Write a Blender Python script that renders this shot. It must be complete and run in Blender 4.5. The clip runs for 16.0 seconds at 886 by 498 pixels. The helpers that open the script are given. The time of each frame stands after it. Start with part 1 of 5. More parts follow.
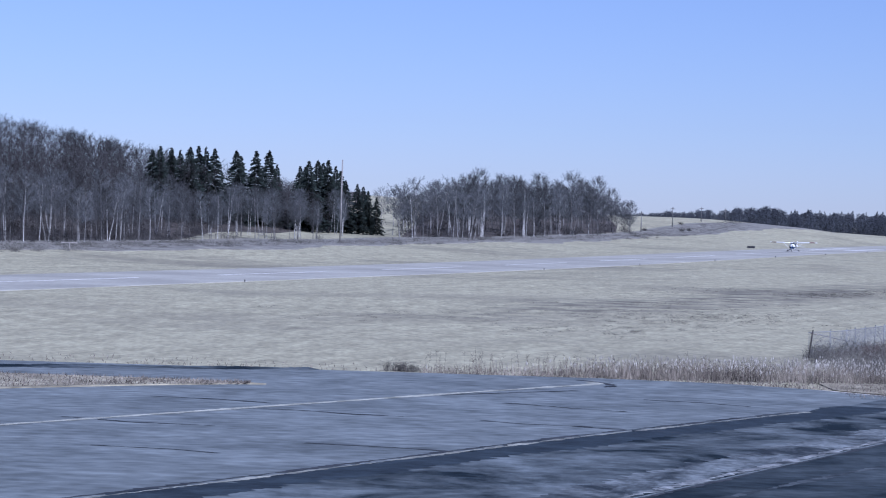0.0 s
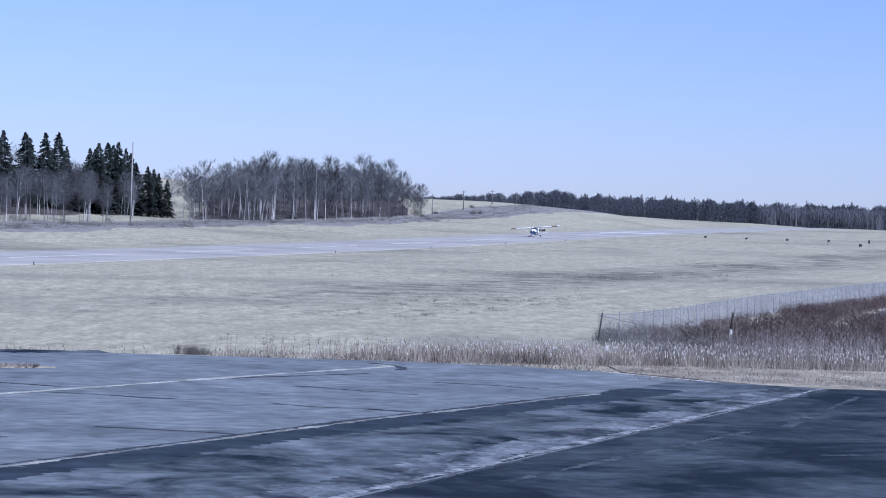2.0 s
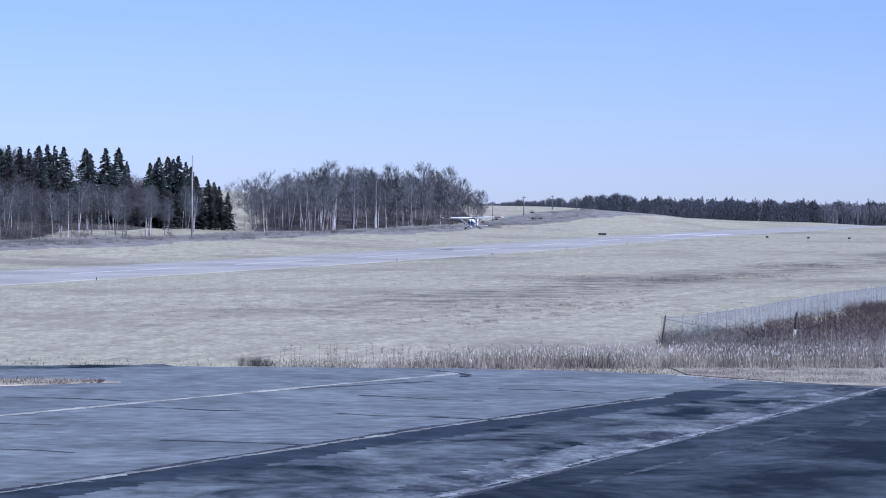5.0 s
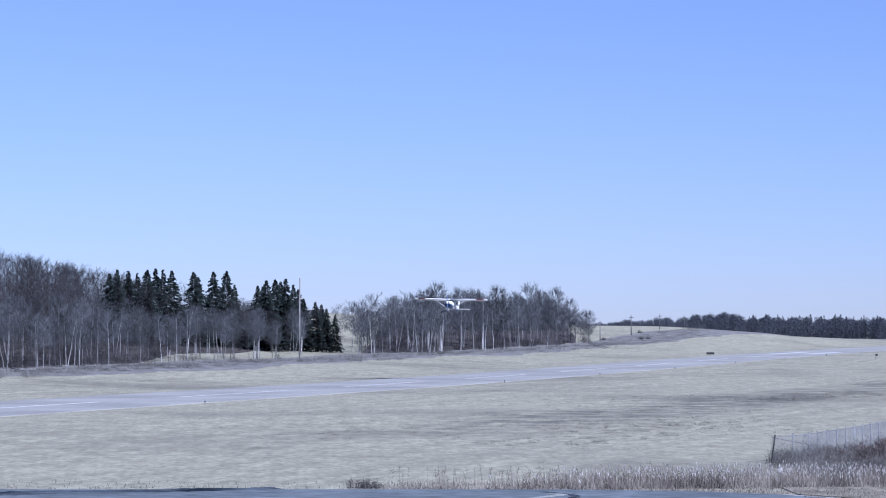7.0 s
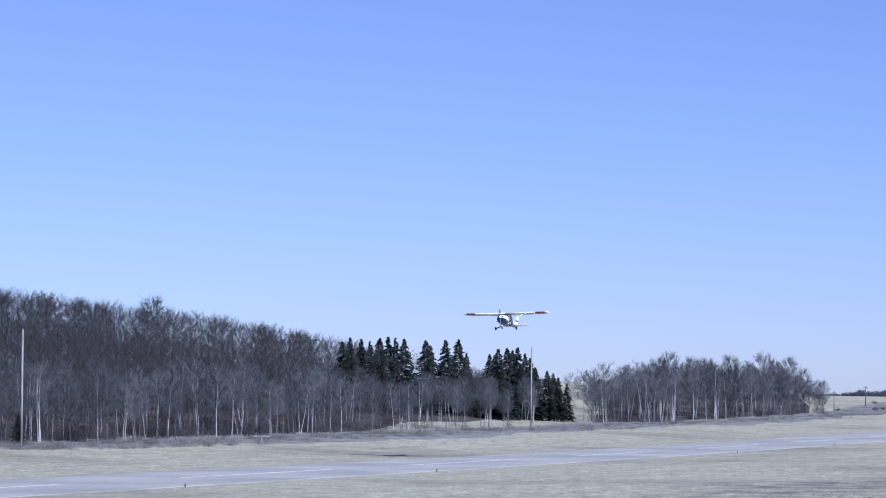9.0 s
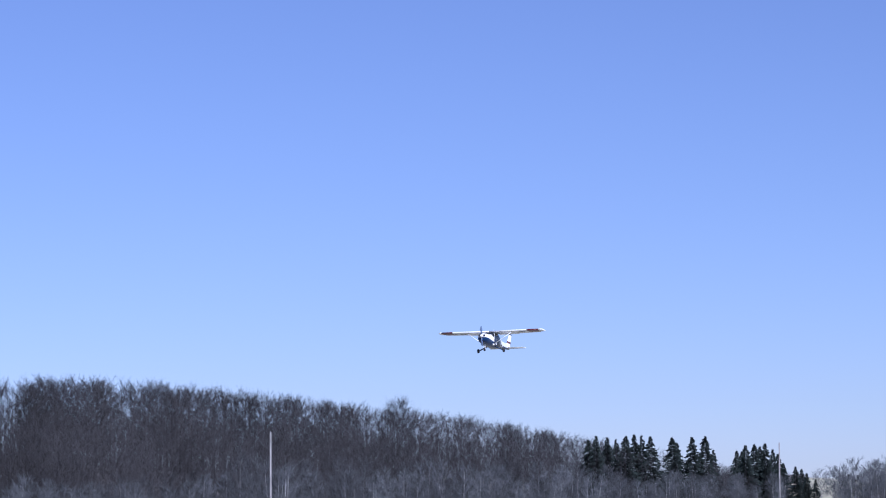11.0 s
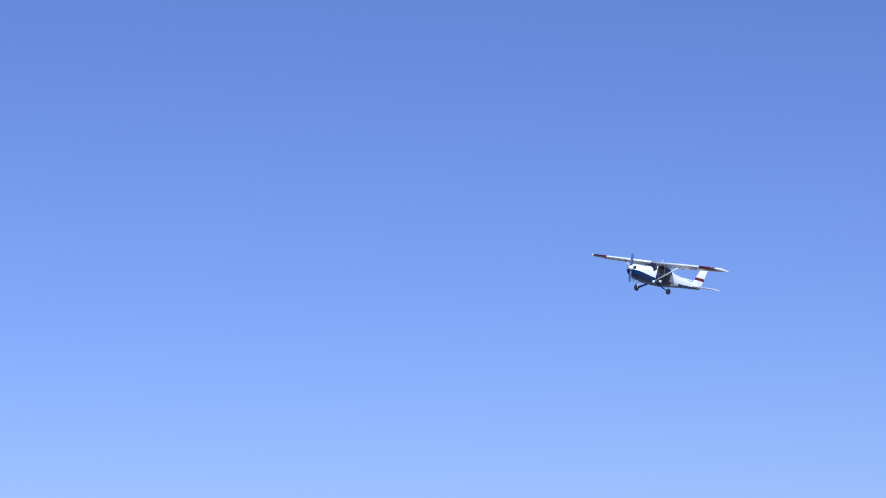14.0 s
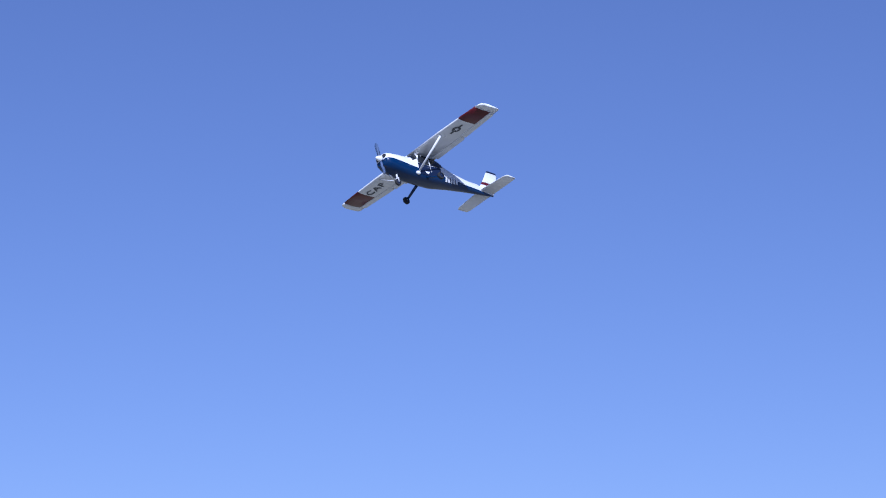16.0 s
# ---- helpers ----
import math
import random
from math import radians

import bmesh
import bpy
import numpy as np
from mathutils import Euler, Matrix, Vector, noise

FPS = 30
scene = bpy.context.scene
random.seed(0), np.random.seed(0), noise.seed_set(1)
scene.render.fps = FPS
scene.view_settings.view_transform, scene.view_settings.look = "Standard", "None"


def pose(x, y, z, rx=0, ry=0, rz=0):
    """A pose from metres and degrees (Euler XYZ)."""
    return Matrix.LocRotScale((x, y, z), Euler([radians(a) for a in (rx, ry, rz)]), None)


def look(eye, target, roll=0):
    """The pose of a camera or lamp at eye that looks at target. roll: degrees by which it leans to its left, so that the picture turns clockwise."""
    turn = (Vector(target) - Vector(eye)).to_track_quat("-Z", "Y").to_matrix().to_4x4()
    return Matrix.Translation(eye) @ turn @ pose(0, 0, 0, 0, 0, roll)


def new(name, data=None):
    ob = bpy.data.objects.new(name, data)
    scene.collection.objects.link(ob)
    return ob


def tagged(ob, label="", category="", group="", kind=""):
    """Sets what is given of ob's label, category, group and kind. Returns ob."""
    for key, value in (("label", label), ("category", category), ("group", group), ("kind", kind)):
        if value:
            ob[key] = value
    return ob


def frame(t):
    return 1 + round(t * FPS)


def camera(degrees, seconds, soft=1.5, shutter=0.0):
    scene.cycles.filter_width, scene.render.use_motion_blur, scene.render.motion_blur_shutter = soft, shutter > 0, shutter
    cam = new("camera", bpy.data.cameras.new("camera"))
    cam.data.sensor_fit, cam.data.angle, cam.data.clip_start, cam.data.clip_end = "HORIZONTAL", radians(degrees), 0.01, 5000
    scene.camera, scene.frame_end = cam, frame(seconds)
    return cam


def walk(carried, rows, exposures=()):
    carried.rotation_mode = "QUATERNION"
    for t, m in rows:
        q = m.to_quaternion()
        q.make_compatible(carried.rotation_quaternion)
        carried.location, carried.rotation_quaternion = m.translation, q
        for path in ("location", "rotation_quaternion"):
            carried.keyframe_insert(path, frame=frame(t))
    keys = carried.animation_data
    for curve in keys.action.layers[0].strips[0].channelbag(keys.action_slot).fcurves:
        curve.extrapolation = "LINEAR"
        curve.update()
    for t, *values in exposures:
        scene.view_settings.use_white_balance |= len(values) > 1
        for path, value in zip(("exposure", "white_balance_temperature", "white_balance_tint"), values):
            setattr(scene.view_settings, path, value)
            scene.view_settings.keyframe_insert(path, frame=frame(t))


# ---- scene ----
cam = camera(17.31, 16.0, soft=1.05, shutter=0.1)
EYE = Vector((0.0, 0.0, 8.0))


def aim(yaw, pitch, roll):
    """Camera pose at the eye: yaw to the right of +y, pitch up, roll leaning left."""
    return Matrix.Translation(EYE) @ pose(0, 0, 0, 0, 0, -yaw) @ pose(0, 0, 0, 90 + pitch) @ pose(0, 0, 0, 0, 0, roll)


CAMERA_ROWS = [
    (0.0, 0.0, -0.7, 1.666), (0.5, 2.222, -0.627, 2.143), (1.0, 3.802, -0.928, 2.093), (1.5, 4.245, -0.751, 2.029),
    (2.0, 4.115, -0.914, 1.787), (2.5, 4.579, -0.897, 1.787), (3.0, 4.7, -1.012, 1.176), (3.5, 4.239, -0.786, 0.795),
    (3.7, 4.035, -1.098, 0.777), (5.8, 2.105, 0.194, 0.434), (6.0, 1.836, 0.565, 0.458), (6.5, 1.084, 0.905, 0.072),
    (7.0, 0.792, 1.57, -0.018), (7.5, -0.164, 1.802, -0.197), (8.0, -0.802, 2.55, -0.272), (8.2, -1.64, 2.643, -0.194),
    (10.3, -6.217, 3.957, 0.363), (10.5, -6.993, 4.213, 0.192), (11.0, -8.569, 4.862, -0.457), (11.5, -10.115, 5.416, -0.227),
    (12.0, -12.388, 5.798, -0.882), (12.5, -15.532, 7.348, -0.6), (13.0, -18.209, 7.745, -0.3), (13.5, -21.424, 8.759, -0.3),
    (14.0, -24.746, 7.601, -0.3), (14.5, -26.012, 7.557, -0.3), (15.0, -28.821, 9.092, -0.3), (15.5, -31.912, 9.63, -0.3),
    (16.0, -37.424, 10.088, -0.3)]
walk(cam, [(t, aim(*a)) for t, *a in CAMERA_ROWS],
     exposures=[(0.0, 0.38, 4850, 33), (0.5, 0.5, 4850, 33), (3.5, 0.55, 4850, 33), (6.5, 0.53, 4850, 33), (8.0, 0.52, 4900, 33), (11.0, 0.42, 4980, 33), (12.5, 0.28, 4900, 33), (13.5, 0.14, 4780, 32), (16.0, 0.1, 4800, 32)])

# ---- light ----
SUN_EL, SUN_AZ = radians(36), radians(139)
world = bpy.data.worlds.new("sky")
scene.world = world
world.use_nodes = True
sky = world.node_tree.nodes.new("ShaderNodeTexSky")
sky.sky_type, sky.sun_disc, sky.sun_elevation, sky.sun_rotation = "NISHITA", False, SUN_EL, SUN_AZ
sky.altitude, sky.air_density, sky.dust_density, sky.ozone_density = 800, 0.9, 0.28, 4.1
back = world.node_tree.nodes["Background"]
back.inputs["Strength"].default_value = 0.0595
haze = world.node_tree.nodes.new("ShaderNodeHueSaturation")
haze.inputs["Hue"].default_value, haze.inputs["Saturation"].default_value = 0.504, 0.88
world.node_tree.links.new(sky.outputs[0], haze.inputs["Color"])
world.node_tree.links.new(haze.outputs[0], back.inputs[0])
sun = new("sun", bpy.data.lights.new("sun", "SUN"))
sun.data.energy, sun.data.angle, sun.data.color = 5.0, radians(0.53), (1.0, 0.985, 0.82)
sun_way = Vector((math.sin(SUN_AZ) * math.cos(SUN_EL), math.cos(SUN_AZ) * math.cos(SUN_EL), math.sin(SUN_EL)))
sun.matrix_world = look(sun_way * 500, (0, 0, 0))


# ---- materials ----
def material(name, low, high, scale=3.0, rough=0.85, metal=0.0, detail=6.0, fine=0.0, bump=0.0, island=0.0, stretch=(1, 1, 1), contrast=(0.35, 0.65), random=0.0, amp=0.34):
    """Two colours mixed by noise at real-world size, with optional finer grain, relief and piece-to-piece change."""
    m = bpy.data.materials.new(name)
    m.use_nodes = True
    n, l = m.node_tree.nodes, m.node_tree.links
    bsdf = n["Principled BSDF"]
    bsdf.inputs["Roughness"].default_value, bsdf.inputs["Metallic"].default_value = rough, metal
    bsdf.inputs["Specular IOR Level"].default_value = 0.3
    co, mp = n.new("ShaderNodeTexCoord"), n.new("ShaderNodeMapping")
    mp.inputs["Scale"].default_value = stretch
    l.new(co.outputs["Object"], mp.inputs["Vector"])
    no = n.new("ShaderNodeTexNoise")
    no.inputs["Scale"].default_value, no.inputs["Detail"].default_value = scale, detail
    no.inputs["Roughness"].default_value = 0.62 if detail > 8 else 0.5
    l.new(mp.outputs[0], no.inputs["Vector"])
    ra = n.new("ShaderNodeMapRange")
    ra.inputs[1].default_value, ra.inputs[2].default_value = contrast
    l.new(no.outputs["Fac"], ra.inputs[0])
    fac = ra.outputs[0]
    mix = n.new("ShaderNodeMix")
    mix.data_type = "RGBA"
    mix.inputs[6].default_value, mix.inputs[7].default_value = (*low, 1), (*high, 1)
    l.new(fac, mix.inputs[0])
    colour = mix.outputs[2]
    if fine:
        no2 = n.new("ShaderNodeTexNoise")
        no2.inputs["Scale"].default_value, no2.inputs["Detail"].default_value = fine, 4
        l.new(mp.outputs[0], no2.inputs["Vector"])
        ra2 = n.new("ShaderNodeMapRange")
        ra2.inputs[1].default_value, ra2.inputs[2].default_value, ra2.inputs[3].default_value, ra2.inputs[4].default_value = 0.3, 0.7, 1 - amp, 1 + amp * 0.85
        l.new(no2.outputs["Fac"], ra2.inputs[0])
        mu = n.new("ShaderNodeVectorMath")
        mu.operation = "SCALE"
        l.new(colour, mu.inputs[0])
        l.new(ra2.outputs[0], mu.inputs["Scale"])
        colour = mu.outputs[0]
    if island or random:
        if island:
            src = n.new("ShaderNodeNewGeometry").outputs["Random Per Island"]
        else:
            src = n.new("ShaderNodeObjectInfo").outputs["Random"]
        ra3 = n.new("ShaderNodeMapRange")
        ra3.inputs[3].default_value, ra3.inputs[4].default_value = 1 - (island or random), 1 + (island or random)
        l.new(src, ra3.inputs[0])
        mu = n.new("ShaderNodeVectorMath")
        mu.operation = "SCALE"
        l.new(colour, mu.inputs[0])
        l.new(ra3.outputs[0], mu.inputs["Scale"])
        colour = mu.outputs[0]
    l.new(colour, bsdf.inputs["Base Color"])
    if bump:
        bu = n.new("ShaderNodeBump")
        bu.inputs["Strength"].default_value, bu.inputs["Distance"].default_value = bump, 0.05
        l.new((no2 if fine else no).outputs["Fac"], bu.inputs["Height"])
        l.new(bu.outputs[0], bsdf.inputs["Normal"])
    return m


BARK = material("bark_grey", (0.055, 0.053, 0.051), (0.15, 0.145, 0.14), 1.2, 0.95, random=0.4)
TWIG = material("twig_grey", (0.032, 0.033, 0.0345), (0.078, 0.081, 0.084), 0.6, 0.95, random=0.5)
PALE_BARK = material("bark_pale_aspen", (0.13, 0.128, 0.122), (0.42, 0.412, 0.395), 1.5, 0.85, random=0.5, stretch=(1, 1, 3))
PALE_TWIG = material("twig_pale_grey", (0.056, 0.0595, 0.062), (0.132, 0.139, 0.144), 0.6, 0.95, random=0.3)
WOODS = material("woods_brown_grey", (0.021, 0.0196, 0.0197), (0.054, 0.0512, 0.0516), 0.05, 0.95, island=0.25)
# distance haze is put into this base colour, bluer than the near woods
FAR_WOODS = material("far_woods_hazy_dark", (0.029, 0.033, 0.041), (0.05, 0.055, 0.067), 0.012, 0.95, island=0.12)
STAND = material("stand_grey", (0.03, 0.031, 0.033), (0.068, 0.07, 0.074), 0.05, 0.95, island=0.3)
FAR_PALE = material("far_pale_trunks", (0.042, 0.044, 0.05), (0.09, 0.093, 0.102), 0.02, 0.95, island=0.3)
NEEDLE = material("needles_dark_green", (0.0065, 0.0105, 0.009), (0.017, 0.025, 0.021), 1.5, 0.9, island=0.4)
REED = material("reed_dry_straw", (0.06, 0.051, 0.044), (0.23, 0.202, 0.166), 0.4, 0.9, island=0.6)
REED_HEAD = material("reed_head_pale", (0.22, 0.203, 0.178), (0.45, 0.425, 0.38), 0.6, 0.95, island=0.3)
BRUSH = material("brush_red_brown", (0.039, 0.0285, 0.0255), (0.098, 0.0735, 0.065), 0.15, 0.95, island=0.45)
SCRUB = material("scrub_grey", (0.075, 0.072, 0.064), (0.16, 0.152, 0.136), 0.08, 0.95, island=0.35)
STEEL = material("galvanised_steel", (0.14, 0.145, 0.145), (0.24, 0.245, 0.245), 2.0, 0.7, 0.0, random=0.1)
WIRE = material("fence_wire_grey", (0.12, 0.127, 0.135), (0.19, 0.198, 0.208), 1.0, 0.7, 0.0)
OLD_WOOD = material("weathered_pole_wood", (0.16, 0.15, 0.14), (0.32, 0.3, 0.28), 0.8, 0.9, stretch=(4, 4, 0.6))
DARK_WOOD = material("dark_post_wood", (0.03, 0.028, 0.027), (0.07, 0.062, 0.056), 4, 0.9)
BLACK = material("black_housing", (0.015, 0.015, 0.017), (0.035, 0.035, 0.04), 8, 0.6)
LAMP_GLASS = material("frosted_lamp_glass", (0.3, 0.3, 0.27), (0.4, 0.4, 0.37), 9, 0.4)
MARKING = material("worn_white_marking", (0.38, 0.37, 0.345), (0.6, 0.59, 0.56), 0.7, 0.8, fine=6)
YELLOW = material("worn_yellow_line", (0.13, 0.133, 0.112), (0.31, 0.313, 0.268), 0.6, 0.85, fine=7)
TAXI = material("faded_taxi_line", (0.19, 0.195, 0.165), (0.42, 0.425, 0.365), 0.6, 0.85, fine=7)
SEAM = material("pale_crumbled_seam", (0.03, 0.036, 0.04), (0.27, 0.285, 0.285), 0.9, 0.9, fine=5, bump=0.6, contrast=(0.34, 0.64), detail=12)
CRACK = material("tar_crack", (0.014, 0.0175, 0.021), (0.05, 0.055, 0.061), 0.5, 0.85, fine=3)
RUNWAY = material("runway_pale_asphalt", (0.268, 0.262, 0.232), (0.362, 0.355, 0.312), 0.06, 1.0, fine=1.2, amp=0.12)
OLD_ASPHALT = material("apron_worn_asphalt", (0.05, 0.0595, 0.064), (0.182, 0.205, 0.209), 0.4, 0.9, fine=2.6, bump=0.3, contrast=(0.14, 0.68), stretch=(0.4, 0.5, 1), detail=14, amp=0.3)
DARK_ASPHALT = material("apron_dark_asphalt", (0.0075, 0.0138, 0.018), (0.148, 0.17, 0.178), 0.3, 0.85, fine=2.6, bump=0.3, contrast=(0.4, 0.64), stretch=(0.6, 0.55, 1), detail=14, amp=0.3)
NEW_ASPHALT = material("apron_sealed_asphalt", (0.0085, 0.0145, 0.0185), (0.098, 0.118, 0.128), 0.28, 0.85, fine=2.6, bump=0.3, contrast=(0.41, 0.8), stretch=(0.6, 0.55, 1), detail=14, amp=0.3)
SEALER = material("black_sealer", (0.0065, 0.0125, 0.0175), (0.027, 0.04, 0.05), 0.5, 0.85, fine=2.6, bump=0.3, detail=12, amp=0.3)
GRIT = material("pale_grit_on_asphalt", (0.014, 0.0205, 0.025), (0.18, 0.202, 0.208), 0.5, 0.9, fine=4, bump=0.5, contrast=(0.4, 0.66), stretch=(1, 0.6, 1), detail=14, amp=0.35)
FADED = material("nearly_worn_off_line", (0.014, 0.02, 0.024), (0.125, 0.145, 0.154), 0.7, 0.9, fine=5, contrast=(0.42, 0.78), detail=12)
for blotched in (OLD_ASPHALT, DARK_ASPHALT, NEW_ASPHALT, GRIT):
    for node in blotched.node_tree.nodes:
        if node.type == "TEX_NOISE" and node.inputs["Detail"].default_value > 10:
            node.inputs["Roughness"].default_value, node.inputs["Distortion"].default_value = 0.68, 0.5

for dull in (RUNWAY, OLD_ASPHALT, DARK_ASPHALT, NEW_ASPHALT):
    dull.node_tree.nodes["Principled BSDF"].inputs["Specular IOR Level"].default_value = 0.12


def field_material():
    """Dry winter grass: straw with darker matted patches, mown streaks and fine grain."""
    m = material("dry_winter_grass", (0.206, 0.192, 0.13), (0.41, 0.39, 0.266), 0.8, 0.95, fine=3.0, bump=0.25, detail=14, contrast=(0.24, 0.74), stretch=(0.8, 0.26, 1), amp=0.24)
    n, l = m.node_tree.nodes, m.node_tree.links
    for node in n:
        if node.type == "TEX_NOISE" and node.inputs["Detail"].default_value > 10:
            node.inputs["Roughness"].default_value = 0.66
    bsdf = n["Principled BSDF"]
    src = bsdf.inputs["Base Color"].links[0].from_socket
    co = n.new("ShaderNodeTexCoord")
    big = n.new("ShaderNodeTexNoise")
    big.inputs["Scale"].default_value, big.inputs["Detail"].default_value, big.inputs["Roughness"].default_value = 0.017, 8, 0.65
    l.new(co.outputs["Object"], big.inputs["Vector"])
    ra = n.new("ShaderNodeMapRange")
    ra.inputs[1].default_value, ra.inputs[2].default_value, ra.inputs[3].default_value, ra.inputs[4].default_value = 0.5, 0.68, 0.0, 0.75
    l.new(big.outputs["Fac"], ra.inputs[0])
    mix = n.new("ShaderNodeMix")
    mix.data_type = "RGBA"
    mix.inputs[7].default_value = (0.135, 0.124, 0.095, 1)
    l.new(ra.outputs[0], mix.inputs[0])
    l.new(src, mix.inputs[6])
    # a darker matted swath along the field
    dot = n.new("ShaderNodeVectorMath")
    dot.operation = "DOT_PRODUCT"
    dot.inputs[1].default_value = (0.933, -0.36, 0)
    l.new(co.outputs["Object"], dot.inputs[0])
    wav = n.new("ShaderNodeMath")
    wav.operation = "MULTIPLY_ADD"
    wav.inputs[1].default_value, wav.inputs[2].default_value = 34.0, 64.0
    l.new(big.outputs["Fac"], wav.inputs[0])
    add = n.new("ShaderNodeMath")
    l.new(dot.outputs["Value"], add.inputs[0])
    l.new(wav.outputs[0], add.inputs[1])
    ab = n.new("ShaderNodeMath")
    ab.operation = "ABSOLUTE"
    l.new(add.outputs[0], ab.inputs[0])
    near = n.new("ShaderNodeMapRange")
    near.inputs[1].default_value, near.inputs[2].default_value, near.inputs[3].default_value, near.inputs[4].default_value = 3.0, 13.0, 0.85, 0.0
    l.new(ab.outputs[0], near.inputs[0])
    mid = n.new("ShaderNodeTexNoise")
    mid.inputs["Scale"].default_value, mid.inputs["Detail"].default_value = 0.2, 10
    l.new(co.outputs["Object"], mid.inputs["Vector"])
    brk = n.new("ShaderNodeMapRange")
    brk.inputs[1].default_value, brk.inputs[2].default_value = 0.4, 0.6
    l.new(mid.outputs["Fac"], brk.inputs[0])
    mul = n.new("ShaderNodeMath")
    mul.operation = "MULTIPLY"
    l.new(near.outputs[0], mul.inputs[0])
    l.new(brk.outputs[0], mul.inputs[1])
    apart = n.new("ShaderNodeSeparateXYZ")
    l.new(co.outputs["Object"], apart.inputs[0])
    ends = n.new("ShaderNodeMapRange")
    ends.inputs[1].default_value, ends.inputs[2].default_value = 215.0, 255.0
    l.new(apart.outputs[1], ends.inputs[0])
    cut = n.new("ShaderNodeMath")
    cut.operation = "MULTIPLY"
    l.new(mul.outputs[0], cut.inputs[0])
    l.new(ends.outputs[0], cut.inputs[1])
    mul = cut
    mix2 = n.new("ShaderNodeMix")
    mix2.data_type = "RGBA"
    mix2.inputs[7].default_value = (0.1, 0.092, 0.074, 1)
    l.new(mul.outputs[0], mix2.inputs[0])
    l.new(mix.outputs[2], mix2.inputs[6])
    # mown lines along the runway
    both = n.new("ShaderNodeCombineXYZ")
    for k, way, size in ((0, (0.9557, -0.2943, 0), 0.55), (1, (0.2943, 0.9557, 0), 0.016)):
        d = n.new("ShaderNodeVectorMath")
        d.operation = "DOT_PRODUCT"
        d.inputs[1].default_value = tuple(c * size for c in way)
        l.new(co.outputs["Object"], d.inputs[0])
        l.new(d.outputs["Value"], both.inputs[k])
    mow = n.new("ShaderNodeTexNoise")
    mow.inputs["Scale"].default_value, mow.inputs["Detail"].default_value = 1.0, 5
    l.new(both.outputs[0], mow.inputs["Vector"])
    tone = n.new("ShaderNodeMapRange")
    tone.inputs[1].default_value, tone.inputs[2].default_value, tone.inputs[3].default_value, tone.inputs[4].default_value = 0.3, 0.7, 0.9, 1.1
    l.new(mow.outputs["Fac"], tone.inputs[0])
    last = n.new("ShaderNodeVectorMath")
    last.operation = "SCALE"
    l.new(mix2.outputs[2], last.inputs[0])
    l.new(tone.outputs[0], last.inputs["Scale"])
    l.new(last.outputs[0], bsdf.inputs["Base Color"])
    return m


FIELD = field_material()
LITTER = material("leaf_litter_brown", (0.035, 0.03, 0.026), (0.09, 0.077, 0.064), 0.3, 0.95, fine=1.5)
ROUGH = material("rough_unmown_grass", (0.125, 0.12, 0.105), (0.255, 0.245, 0.21), 0.4, 0.95, fine=2.0, bump=0.5, detail=12, amp=0.25)
MATTED = material("matted_dead_weeds", (0.06, 0.056, 0.048), (0.15, 0.14, 0.118), 0.3, 0.95, island=0.4)
STALK = material("dead_stalk_grey", (0.1, 0.092, 0.084), (0.24, 0.222, 0.2), 0.5, 0.95, island=0.45)
VERGE = material("verge_tan_grass", (0.16, 0.142, 0.1), (0.335, 0.305, 0.22), 0.35, 0.95, fine=2.2, bump=0.6)


# ---- building helpers ----
def mesh_of(name, verts, faces, mats=(), index=None, smooth=False):
    """A mesh from vertex rows and a list of face arrays (each with one number of corners)."""
    me = bpy.data.meshes.new(name)
    verts = np.asarray(verts, dtype=np.float32).reshape(-1, 3)
    faces = [np.asarray(f, dtype=np.int32) for f in faces if len(f)]
    me.vertices.add(len(verts))
    me.vertices.foreach_set("co", verts.ravel())
    loops = np.concatenate([f.ravel() for f in faces])
    sizes = np.concatenate([np.full(len(f), f.shape[1]) for f in faces])
    me.loops.add(len(loops))
    me.loops.foreach_set("vertex_index", loops)
    me.polygons.add(len(sizes))
    me.polygons.foreach_set("loop_start", np.concatenate([[0], np.cumsum(sizes)[:-1]]).astype(np.int32))
    for m in mats:
        me.materials.append(m)
    if index is not None:
        me.polygons.foreach_set("material_index", np.asarray(index, dtype=np.int32))
    me.polygons.foreach_set("use_smooth", np.full(len(sizes), smooth))
    me.update(calc_edges=True)
    me.validate()
    return me


def from_bm(name, bm, mats):
    me = bpy.data.meshes.new(name)
    bmesh.ops.recalc_face_normals(bm, faces=bm.faces)
    bm.to_mesh(me)
    bm.free()
    for m in mats:
        me.materials.append(m)
    return me


def part(name, me, parent, label=""):
    ob = new(name, me)
    ob.parent = parent
    return tagged(ob, label)


def thing(name, me, label, category, group="", kind=""):
    return tagged(new(name, me), label, category, group, kind)


